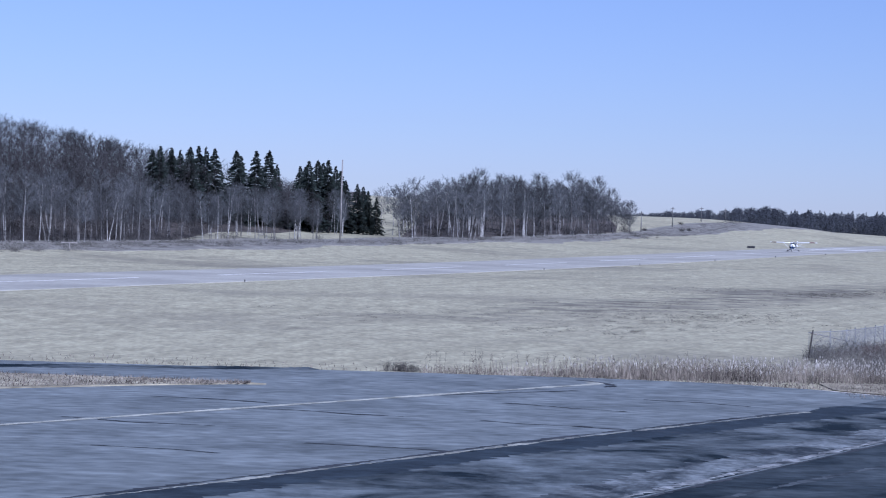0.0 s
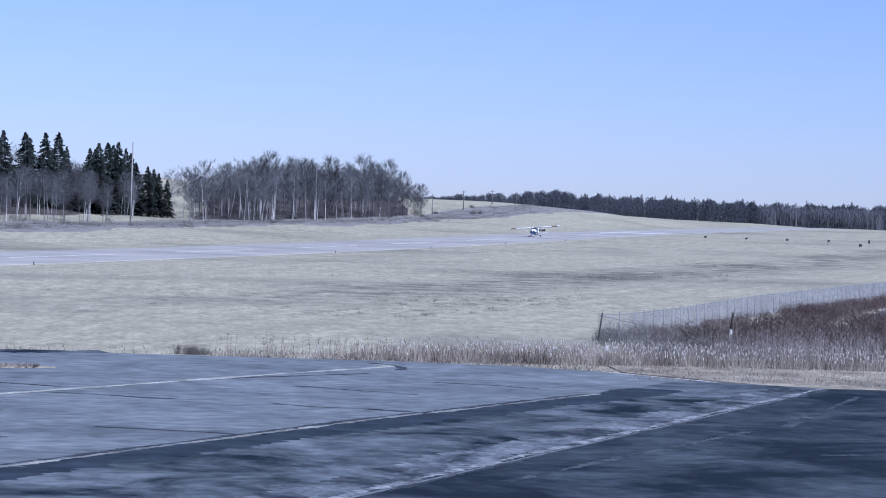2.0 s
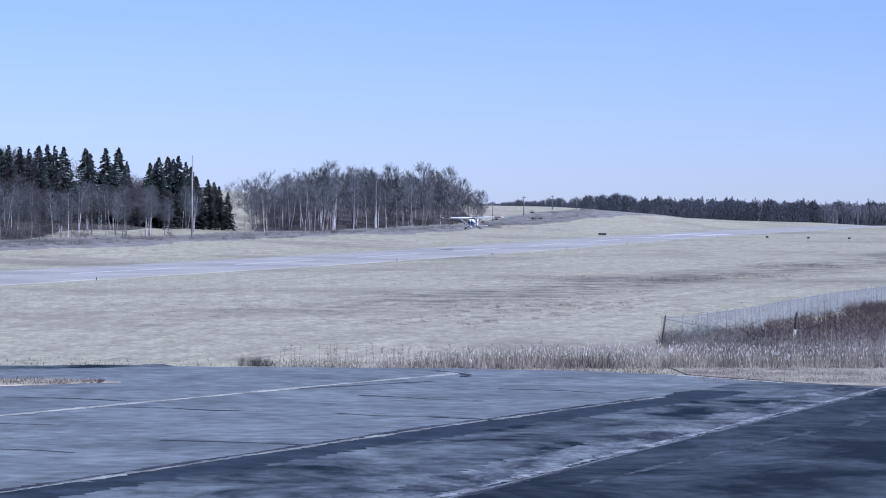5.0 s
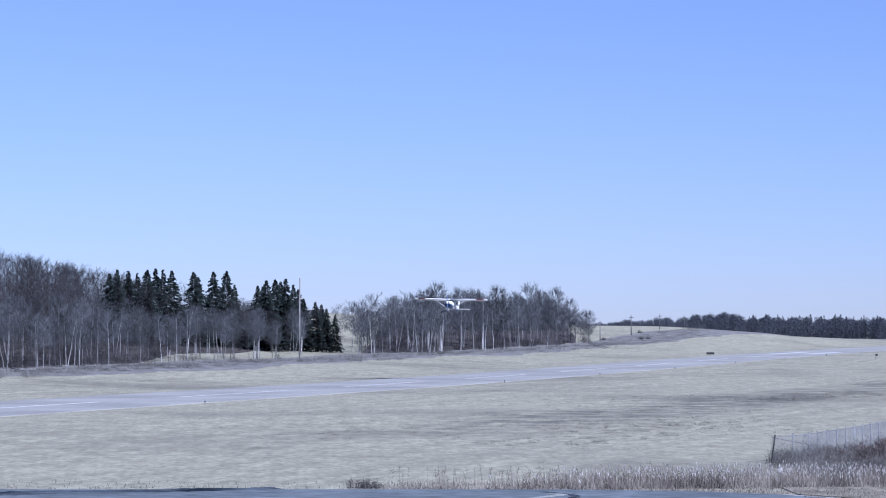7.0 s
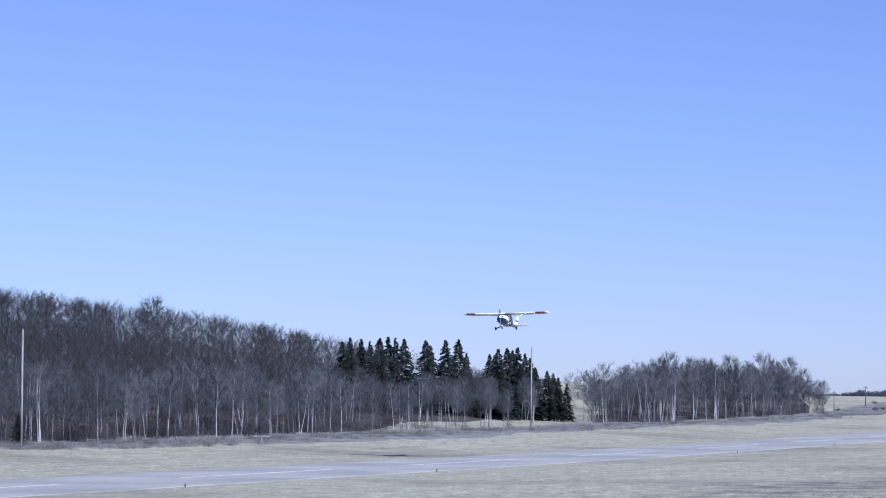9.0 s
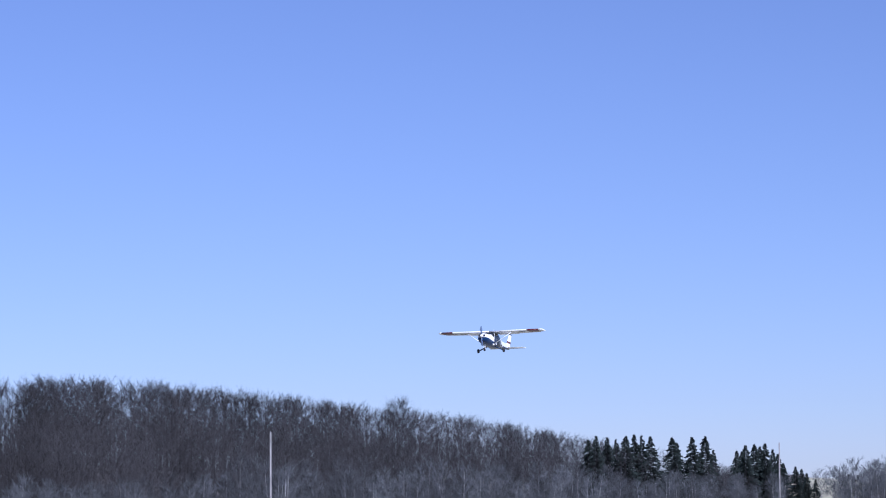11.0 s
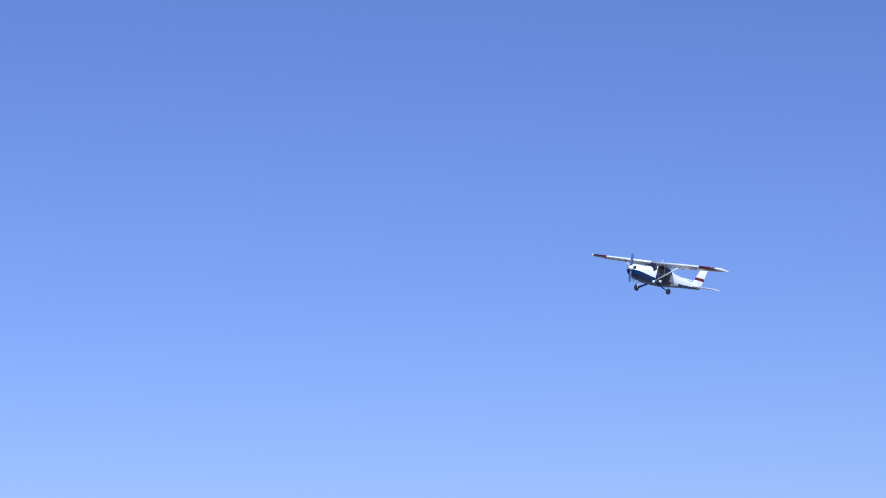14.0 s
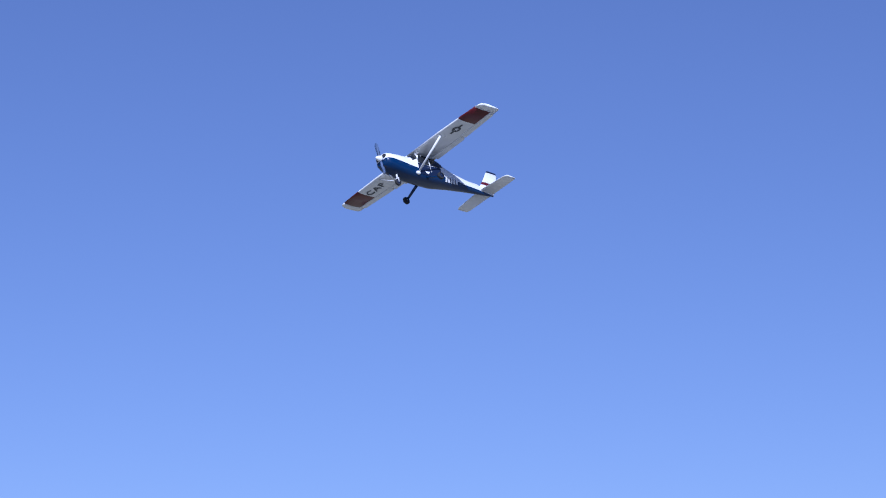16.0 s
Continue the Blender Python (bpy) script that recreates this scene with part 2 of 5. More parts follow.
def tubes(p0, p1, r0, r1, k=3, closed=False):
    """Tapered tubes along many segments at once: vertex rows and quads."""
    p0, p1 = np.asarray(p0, float), np.asarray(p1, float)
    r0, r1 = np.asarray(r0, float), np.asarray(r1, float)
    d = p1 - p0
    d /= np.linalg.norm(d, axis=1, keepdims=True) + 1e-9
    ref = np.where(np.abs(d[:, 2:3]) > 0.9, [[1.0, 0, 0]], [[0, 0, 1.0]])
    u = np.cross(d, ref)
    u /= np.linalg.norm(u, axis=1, keepdims=True) + 1e-9
    v = np.cross(d, u)
    a = np.arange(k) * 2 * np.pi / k
    ring = u[:, None] * np.cos(a)[None, :, None] + v[:, None] * np.sin(a)[None, :, None]
    verts = np.stack([p0[:, None] + ring * r0[:, None, None], p1[:, None] + ring * r1[:, None, None]], 1).reshape(-1, 3)
    base = (np.arange(len(p0)) * 2 * k)[:, None]
    i = np.arange(k)
    j = (i + 1) % k
    quads = np.stack([base + i, base + j, base + k + j, base + k + i], -1).reshape(-1, 4)
    return verts, quads


def cones(p0, p1, r0, k=3):
    """Pointed twigs along many segments at once."""
    p0, p1, r0 = np.asarray(p0, float), np.asarray(p1, float), np.asarray(r0, float)
    v, q = tubes(p0, p1, r0, r0, k)
    v = v.reshape(-1, 2, k, 3)
    verts = np.concatenate([v[:, 0], p1[:, None]], 1).reshape(-1, 3)
    base = (np.arange(len(p0)) * (k + 1))[:, None]
    i = np.arange(k)
    tris = np.stack([base + i, base + (i + 1) % k, np.broadcast_to(base + k, (len(p0), k))], -1).reshape(-1, 3)
    return verts, tris


def slivers(p0, p1, r0, seed=1):
    """Hair-thin twigs, one narrow triangle each."""
    p0, p1, r0 = np.asarray(p0, float), np.asarray(p1, float), np.asarray(r0, float)
    g = np.random.default_rng(seed)
    side = np.cross(p1 - p0, g.normal(0, 1, p0.shape))
    side *= (r0 / (np.linalg.norm(side, axis=1) + 1e-9))[:, None]
    verts = np.stack([p0 - side, p0 + side, p1], 1).reshape(-1, 3)
    return verts, np.arange(len(verts)).reshape(-1, 3)


def joined(pieces):
    """Several (verts, faces) lists as one."""
    vs, fs, n = [], [], 0
    for v, f in pieces:
        vs.append(v)
        fs.append(np.asarray(f) + n)
        n += len(v)
    by = {}
    for f in fs:
        by.setdefault(f.shape[1], []).append(f)
    return np.concatenate(vs), [np.concatenate(f) for f in by.values()]


def box_bm(bm, size, m=Matrix(), bevel=0.0, index=0):
    r = bmesh.ops.create_cube(bm, size=1, matrix=m @ Matrix.Diagonal((*size, 1)))
    faces = list({f for v in r["verts"] for f in v.link_faces})
    for f in faces:
        f.material_index = index
    if bevel:
        edges = list({e for f in faces for e in f.edges})
        bmesh.ops.bevel(bm, geom=edges, offset=bevel, segments=2, affect="EDGES")


def cyl_bm(bm, r0, r1, a, b, k=12, index=0):
    a, b = Vector(a), Vector(b)
    m = Matrix.Translation((a + b) / 2) @ (b - a).to_track_quat("Z", "Y").to_matrix().to_4x4()
    r = bmesh.ops.create_cone(bm, cap_ends=True, segments=k, radius1=r0, radius2=r1, depth=(b - a).length, matrix=m)
    for f in {f for v in r["verts"] for f in v.link_faces}:
        f.material_index = index
        f.smooth = len(f.verts) == 4


# ---- the lie of the land ----
U, N, P0 = np.array([0.2943, 0.9557]), np.array([0.9557, -0.2943]), np.array([-4.5, 410.0])


def to_sn(x, y):
    """Along the runway, and across it (the camera's side is positive)."""
    x, y = np.asarray(x, float) - P0[0], np.asarray(y, float) - P0[1]
    return x * U[0] + y * U[1], x * N[0] + y * N[1]


def to_xy(s, n):
    return P0[0] + s * U[0] + n * N[0], P0[1] + s * U[1] + n * N[1]


def ease(v):
    v = np.clip(v, 0, 1)
    return v * v * (3 - 2 * v)


def runway_level(s):
    total = 0
    for d in (-60, -30, 0, 30, 60):
        total = total + np.interp(s + d, [-400, 20, 110, 200, 300, 500, 800, 1000, 1300, 2000], [0, 0, 0.3, 0.75, 1.3, 1.75, 2.2, 1.4, -1.5, -3]) / 5
    return total


def height(x, y):
    s, n = to_sn(x, y)
    z = runway_level(s)
    left = np.clip(-n - 16, 0, None)
    z = z + 1.5 * ease(left / 44)
    rise = np.interp(s, [-400, -150, -60, 0, 90, 170, 250, 330, 420, 520, 700, 900, 1300], [2, 5, 9, 10.5, 8.0, 5.2, 4.5, 7, 9.5, 6.5, 4, 3, 2])
    z = z + rise * ease((-n - 62) / 90) + 0.012 * np.clip(-n - 150, 0, 400)
    z = z + np.interp(s, [-400, 140, 230], [2.6, 2.6, 0]) * ease((-n - 105) / 55)
    z = z + 4.6 * np.exp(-(((s - 590) / 110) ** 2) - ((n + 80) / 42) ** 2) * ease(left / 20)
    wob = np.sin(x * 0.045 + 1.3 * np.sin(y * 0.021)) * np.sin(y * 0.033 + 0.7) * 0.22 + np.sin(x * 0.13 + y * 0.07) * 0.05
    calm = ease((np.abs(n) - 15) / 25) * ease((np.asarray(y) - 165) / 30)
    return z + wob * calm


def build_ground():
    sv = np.unique(np.concatenate([np.arange(-3000, -500, 250), np.arange(-500, 760, 8), np.arange(760, 1400, 20), np.arange(1400, 4800, 200)]))
    nv = np.unique(np.concatenate([np.arange(-3200, -400, 200), np.arange(-400, -160, 16), np.arange(-160, 190, 5), np.arange(190, 3400, 200)]))
    S, W = np.meshgrid(sv, nv, indexing="ij")
    X, Y = to_xy(S, W)
    Z = height(X, Y)
    i = np.arange(len(sv) - 1)[:, None] * len(nv) + np.arange(len(nv) - 1)[None]
    q = np.stack([i, i + len(nv), i + len(nv) + 1, i + 1], -1).reshape(-1, 4)[:, ::-1]
    thing("ground", mesh_of("ground", np.stack([X, Y, Z], -1), [q], [FIELD], smooth=True), "field of dry straw-coloured winter grass around the runway", "ground", kind="structure")


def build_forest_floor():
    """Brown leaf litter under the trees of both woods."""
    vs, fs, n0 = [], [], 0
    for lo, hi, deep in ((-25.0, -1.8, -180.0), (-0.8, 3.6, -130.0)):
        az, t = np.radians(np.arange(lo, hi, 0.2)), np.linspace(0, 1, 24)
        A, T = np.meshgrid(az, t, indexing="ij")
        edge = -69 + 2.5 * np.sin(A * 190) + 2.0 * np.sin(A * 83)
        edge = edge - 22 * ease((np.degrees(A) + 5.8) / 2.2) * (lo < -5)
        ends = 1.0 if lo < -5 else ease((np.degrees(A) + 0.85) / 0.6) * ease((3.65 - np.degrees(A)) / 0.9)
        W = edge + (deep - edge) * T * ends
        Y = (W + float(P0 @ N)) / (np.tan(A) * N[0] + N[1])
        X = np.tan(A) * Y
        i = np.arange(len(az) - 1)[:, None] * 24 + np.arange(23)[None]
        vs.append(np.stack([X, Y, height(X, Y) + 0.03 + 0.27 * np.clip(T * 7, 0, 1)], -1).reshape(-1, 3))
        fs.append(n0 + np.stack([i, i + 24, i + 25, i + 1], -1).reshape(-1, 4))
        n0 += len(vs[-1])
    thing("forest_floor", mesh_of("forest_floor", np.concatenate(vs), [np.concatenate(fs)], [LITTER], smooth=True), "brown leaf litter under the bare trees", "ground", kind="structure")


def strip(name, left, right, lift, mat, label, category="road", thick=0.05):
    """A paved sheet between two lines of (x, y), following the land, with edges that go down."""
    left, right = np.asarray(left, float), np.asarray(right, float)
    cols = 7
    f = np.linspace(0, 1, cols)[None, :, None]
    P = left[:, None] * (1 - f) + right[:, None] * f
    Z = height(P[..., 0], P[..., 1]) + lift
    top = np.concatenate([P, Z[..., None]], -1)
    rows = len(left)
    lo = top.copy()
    lo[..., 2] -= thick + lift
    i = np.arange(rows - 1)[:, None] * cols + np.arange(cols - 1)[None]
    q = [np.stack([i, i + 1, i + cols + 1, i + cols], -1).reshape(-1, 4)]
    n = rows * cols
    for c in (0, cols - 1):
        k = np.arange(rows - 1) * cols + c
        q.append(np.stack([k, k + cols, k + cols + n, k + n], -1))
    for r in (0, rows - 1):
        k = r * cols + np.arange(cols - 1)
        q.append(np.stack([k, k + 1, k + 1 + n, k + n], -1))
    return thing(name, mesh_of(name, np.concatenate([top.reshape(-1, 3), lo.reshape(-1, 3)]), q, [mat]), label, category, kind="structure")


def line_between(a, b, count):
    a, b = np.asarray(a, float), np.asarray(b, float)
    return a + (b - a) * np.linspace(0, 1, count)[:, None]


def build_runway():
    s = np.arange(-420, 1100, 12.0)
    half = 11.9
    strip("runway", np.stack(to_xy(s, np.full_like(s, -half)), -1), np.stack(to_xy(s, np.full_like(s, half)), -1), 0.06, RUNWAY, "pale worn asphalt runway through dry grass", "runway")

    def bar(s0, s1, n0, n1, label):
        q = np.linspace(s0, s1, 6)
        strip("marking", np.stack(to_xy(q, np.full(6, n0)), -1), np.stack(to_xy(q, np.full(6, n1)), -1), 0.075, MARKING, label, "marking", 0.01)

    for k in range(-5, 6):
        bar(-12 + 61 * k, 24.5 + 61 * k, -0.3, 0.3, "worn white centre line dash on the runway")
    for n in (-5.5, 3.5):
        bar(352, 402, n, n + 3.2, "broad white aiming bar on the runway")


def build_rough_strip():
    """Unmown grey grass between the mown field and the trees."""
    sv = np.arange(-330, 655, 6.0)
    near = np.interp(sv, [-10, 18, 54, 131, 186, 240, 339, 410, 534, 594, 650], [-50.5, -46.6, -41.8, -48.3, -49.1, -44.3, -50.0, -57.0, -54.0, -51.0, -50.0]) + 1.2 * np.sin(sv * 0.11) + 0.8 * np.sin(sv * 0.31)
    strip("rough_grass", np.stack(to_xy(sv, np.interp(sv, [400, 470, 530, 600, 655], [-71, -76, -76, -67, -54])), -1), np.stack(to_xy(sv, near), -1), 0.12, ROUGH, "strip of dull grey unmown grass before the woods", "grass", 0.1)


build_ground()
build_rough_strip()
build_forest_floor()
build_runway()


# ---- apron ----
def ribbon(name, points, width, lift, mat, label, category, ragged=0.0, seed=1, kind="structure", crown=0.0):
    """A narrow band along a line on the apron, with uneven edges where asked."""
    rng = np.random.default_rng(seed)
    p = np.asarray(points, float)
    seg = np.linalg.norm(np.diff(p, axis=0), axis=1)
    at = np.concatenate([[0], np.cumsum(seg)])
    t = np.arange(0, at[-1], 0.25 if ragged else 0.8)
    q = np.stack([np.interp(t, at, p[:, 0]), np.interp(t, at, p[:, 1])], -1)
    d = np.gradient(q, axis=0)
    d /= np.linalg.norm(d, axis=1, keepdims=True)
    side = np.stack([d[:, 1], -d[:, 0]], -1)
    knots = np.cumsum(rng.uniform(0.3, 2.6, int(at[-1]) + 4))
    slow = np.interp(t, knots, rng.uniform(1 - ragged * 1.2, 1 + ragged * 0.6, len(knots)))
    w0 = width / 2 * np.abs(slow + 0.5 * ragged * rng.normal(size=len(t)))
    w1 = width / 2 * np.abs(slow + 0.5 * ragged * rng.normal(size=len(t)))
    a, b = q - side * w0[:, None], q + side * w1[:, None]
    z = np.full(len(t), lift)
    mid = z + crown * (0.5 + rng.random(len(t)))
    v = np.stack([np.column_stack([a, z]), np.column_stack([q, mid]), np.column_stack([b, z])], 1).reshape(-1, 3)
    i = np.arange(len(t) - 1) * 3
    f = np.concatenate([np.stack([i, i + 1, i + 4, i + 3], -1), np.stack([i + 1, i + 2, i + 5, i + 4], -1)])
    return thing(name, mesh_of(name, v, [f], [mat]), label, category, kind=kind)


def sheet(name, outline, lift, mat, label, category, thick):
    bm = bmesh.new()
    top = [bm.verts.new((x, y, lift)) for x, y in outline]
    low = [bm.verts.new((x, y, lift - thick)) for x, y in outline]
    bm.faces.new(top)
    for i in range(len(top)):
        j = (i + 1) % len(top)
        bm.faces.new((top[i], top[j], low[j], low[i]))
    return thing(name, from_bm(name, bm, [mat]), label, category, kind="structure")


def build_apron():
    far = [(-160, 150), (-60, 147.5), (-25, 145.2), (0, 144.6), (8, 144.3), (14, 142.8), (18.5, 139.5), (21.6, 135.2), (24, 132.6), (27.2, 131.2), (60, 129.5), (130, 127)]
    sheet("apron", far + [(130, 20), (-160, 20)], 0.05, OLD_ASPHALT, "worn grey asphalt apron with paler streaks", "apron", 0.2)
    # dark lane between the two seams, and the sealed lot beside it
    lane_l = [(-45, 15), (-6.4, 83.7), (5.0, 105.0), (15.7, 123.0), (21.0, 134.6)]
    lane_r = [(-24.9, 15), (4.5, 80.4), (13.5, 100.5), (27.2, 131.0)]
    sheet("asphalt_lane", lane_l + lane_r[::-1], 0.056, DARK_ASPHALT, "dark streaked asphalt lane across the apron", "pavement", 0.004)
    sheet("asphalt_lot", [(27.35, 131.0), (60, 129.2), (130, 126.6), (130, 20), (-22.5, 20), (4.7, 80.4), (13.7, 100.5)], 0.057, NEW_ASPHALT, "dark sealed asphalt lot beside a pale seam", "pavement", 0.004)
    road = np.array([(44.0, 205.0), (54.5, 240.0), (66.0, 279.0), (78.0, 320.0), (108.0, 420.0)])
    strip("access_road", line_between(road[0], road[-1], 40), line_between(road[0] + [9, 0], road[-1] + [9, 0], 40), 0.05, OLD_ASPHALT, "grey asphalt road running beside the fence", "road", 0.1)
    ribbon("dark_edge_band", [(-70.0, 139.5), (-21.2, 140.2), (-16.0, 142.4), (-10.0, 144.4), (-6.2, 145.6)], 2.6, 0.0565, DARK_ASPHALT, "dark band of asphalt along the far edge", "pavement", 0.3, 41)
    ribbon("worn_band", [(-26.2, 15.6), (3.2, 81.0), (12.2, 101.1), (25.9, 130.5)], 2.3, 0.0575, GRIT, "paler gritty band beside the crumbled seam", "pavement", 0.35, 9)
    ribbon("pale_seam", [(-25.1, 15.1), (4.3, 80.5), (13.3, 100.6), (27.0, 131.1)], 0.4, 0.0605, SEAM, "crumbled pale seam along the sealed lot", "seam", 0.8, 3, crown=0.02)
    # shadow along the seam's right edge, drawn as a dark ribbon
    ribbon("seam_shade", [(-24.6, 14.9), (4.78, 80.3), (13.78, 100.4), (27.4, 130.9)], 0.2, 0.0635, CRACK, "shadow edge beside the crumbled seam, laid as a dark ribbon", "seam", 0.8, 12)
    ribbon("lane_seam", [(-45, 15), (-6.4, 83.7), (5.0, 105.0), (15.7, 123.0)], 0.3, 0.061, YELLOW, "faded yellow edge line along the dark lane", "line", 0.75, 5)
    ribbon("lane_crack", [(-45.3, 15.2), (-6.75, 83.9), (4.65, 105.2), (15.3, 123.2)], 0.24, 0.0602, CRACK, "dark crack beside the faded edge line", "crack", 0.95, 31)
    ribbon("sealed_band", [(-44.2, 14.6), (-5.5, 83.2), (5.9, 104.5), (16.6, 122.5), (19, 127.5)], 2.4, 0.0585, SEALER, "dark sealed band along the lane", "pavement", 0.25, 6)
    ribbon("taxi_line", [(-60, 33), (-15.7, 102.8), (-8.8, 113.7), (1.5, 130.0), (5.2, 135.6), (7.0, 138.2), (7.6, 139.6), (7.2, 140.8)], 0.56, 0.061, TAXI, "faded yellow taxi line curving at its end", "line", 0.3, 7)
    ribbon("apron_edge_line", [(18.2, 139.3), (20.3, 136.6), (21.9, 134.6), (22.6, 133.4)], 0.3, 0.063, MARKING, "faded pale edge line on the apron", "line", 0.2, 8)
    for k, (pts, wide) in enumerate((([(1.7, 112.2), (3.4, 111.0), (5.2, 110.6), (7.1, 109.5), (9.6, 108.6)], 0.34), ([(-7.6, 115.5), (-5.2, 114.9), (-3.4, 113.7), (-1.2, 113.2)], 0.3), ([(2.8, 123.2), (4.0, 122.3), (5.4, 121.1), (7.8, 119.8)], 0.3),
                                     ([(-0.9, 126.0), (1.6, 128.8), (3.9, 131.0), (6.5, 133.4)], 0.3), ([(7.4, 141.1), (8.1, 139.6), (8.3, 138.0), (7.7, 136.6)], 0.34), ([(6.8, 142.1), (7.4, 141.1), (8.6, 140.6)], 0.3),
                                     ([(-14.0, 108.0), (-11.2, 106.2), (-8.0, 105.6)], 0.22), ([(-4.5, 99.0), (-2.2, 98.4), (0.6, 97.2)], 0.2), ([(9.0, 128.0), (11.4, 127.2), (13.5, 125.4)], 0.24), ([(-12.0, 121.0), (-9.0, 120.2), (-6.6, 118.6)], 0.22), ([(-11.4, 95.6), (-8.6, 94.9), (-6.9, 93.8)], 0.2))):
        ribbon("tar_crack", pts, wide, 0.0607, CRACK, "dark tar-filled crack in the apron", "crack", 0.85, 20 + k)
    # cracks and nearly worn-off lines on the sealed lot
    for k, (pts, wide) in enumerate((([(15.6, 106.9), (18.8, 106.6), (25.4, 106.2), (40, 105.4)], 0.2), ([(19.5, 94.7), (22.2, 95.6), (26, 96.3)], 0.22), ([(28.2, 126.1), (29.9, 125.2), (36, 123.6)], 0.3))):
        ribbon("pale_crack", pts, wide, 0.0603, FADED, "pale crack across the sealed lot", "crack", 0.9, 50 + k)
    for k, pts in enumerate(([(20.6, 106.7), (24.2, 116.6), (27.5, 125.8)], [(8.0, 83.0), (13.7, 94.2), (18.7, 104.0)])):
        ribbon("worn_line", pts, 0.4, 0.0606, FADED, "nearly worn-off pale line on the sealed lot", "line", 0.5, 60 + k)
    # grass island and the verge beside the apron
    isle = [(-70, 131.5), (-30, 134.6), (-18.5, 133.6), (-12, 132.9), (-8.6, 131.9), (-7.8, 131.2), (-9.5, 130.6), (-13.5, 127.6), (-18.6, 123.0), (-30, 114), (-70, 84)]
    sheet("grass_island", isle, 0.1, VERGE, "wedge of tan dry grass let into the apron", "grass", 0.1)
    verge = [(19.0, 140.2), (22.0, 135.6), (24.3, 133.0), (27.4, 131.5), (60, 129.8), (130, 127.3), (130, 150), (40, 147), (19, 146)]
    sheet("verge", verge, 0.0545, VERGE, "strip of tan dry grass along the apron", "grass", 0.07)


# ---- trees ----
def along(a, b, c, t):
    """Points and tangents of a bow from a over b to c."""
    t = np.asarray(t, float)[:, None]
    return a * (1 - t) ** 2 + b * 2 * t * (1 - t) + c * t * t, (b - a) * (1 - t) + (c - b) * t


def grown_tree(seed, tall=14.0, wide=2.4, first=0.35, limbs=28, subs=9, twigs=5, stems=1, girth=1.0, hair=1.0, steep=1.4, bend=0.012):
    """A leafless tree with straight stems, rising limbs and a rounded crown of fine twigs."""
    g = np.random.default_rng(seed)
    trunk, l0, l1, r0, r1, s0, s1, sr = [], [], [], [], [], [], [], []
    for stem in range(stems):
        h = tall * (1.0 if stem == 0 else g.uniform(0.78, 0.97))
        lean = g.normal(0, 0.02 if stems == 1 else 0.075, 2)
        foot = g.normal(0, 0.22, 2) * (stems > 1)
        hs = np.linspace(0, h * 0.94, 8)
        xy = foot + hs[:, None] * lean + np.cumsum(g.normal(0, bend * tall / 7, (8, 2)), 0) * (hs[:, None] > 0)
        pts = np.column_stack([xy, hs])
        rad = np.interp(hs / h, [0, 0.06, 0.6, 1], [0.0105, 0.0082, 0.004, 0.0008]) * tall * girth
        trunk.append(tubes(pts[:-1], pts[1:], rad[:-1], rad[1:], 6))
        count = max(4, limbs // stems)
        for k in range(count):
            q = (k + g.random()) / count
            top = first + (1 - first) * (0.1 + 0.9 * q)
            reach = wide / stems ** 0.4 * max(0.12, math.sin(math.pi * min(0.97, 0.16 + q * 0.8))) ** 0.7 * g.uniform(0.5, 1.05)
            az = k * 2.4 + g.normal(0, 0.4)
            foot_h = np.clip(top * h - reach * g.uniform(0.75, 1.3) * steep, first * 0.82 * h, 0.88 * h)
            a = np.array([np.interp(foot_h, hs, pts[:, j]) for j in range(3)])
            c = np.array([a[0] + math.cos(az) * reach, a[1] + math.sin(az) * reach, max(top * h, foot_h + reach * 0.5)])
            b = a * 0.45 + c * 0.55 + np.array([math.cos(az) * reach * 0.16, math.sin(az) * reach * 0.16, -0.1 * reach]) + g.normal(0, 0.09 * reach, 3)
            line, _ = along(a, b, c, np.linspace(0, 1, 4))
            w = np.interp(foot_h / h, [0, 1], [0.0046, 0.0013]) * tall * girth * np.array([1, 0.55, 0.26, 0.1])
            l0 += list(line[:-1])
            l1 += list(line[1:])
            r0 += list(w[:-1])
            r1 += list(w[1:])
            t = g.uniform(0.22, 1.0, subs)
            p, d = along(a, b, c, t)
            d = d / (np.linalg.norm(d, axis=1, keepdims=True) + 1e-9) + g.normal(0, 0.52, (subs, 3)) + [0, 0, 0.3]
            d /= np.linalg.norm(d, axis=1, keepdims=True)
            ln = tall * 0.125 * (1.2 - 0.5 * t) * g.uniform(0.55, 1.25, subs)
            e = p + d * ln[:, None]
            s0 += list(p)
            s1 += list(e)
            sr += [0.017 * hair] * subs
            i = np.repeat(np.arange(subs), twigs)
            u = g.uniform(0.15, 1.0, len(i))[:, None]
            f = p[i] + (e - p)[i] * u
            v = d[i] + g.normal(0, 0.5, (len(i), 3)) + [0, 0, 0.22]
            v /= np.linalg.norm(v, axis=1, keepdims=True)
            s0 += list(f)
            s1 += list(f + v * (ln[i] * g.uniform(0.3, 0.65, len(i)))[:, None])
            sr += [0.0125 * hair] * len(i)
    trunk, crown = joined(trunk), joined([tubes(l0, l1, r0, r1, 3), slivers(s0, s1, np.array(sr), seed)])
    fit = tall / max(trunk[0][:, 2].max(), crown[0][:, 2].max())
    trunk[0][:, 2] *= fit
    crown[0][:, 2] *= fit
    return trunk, crown


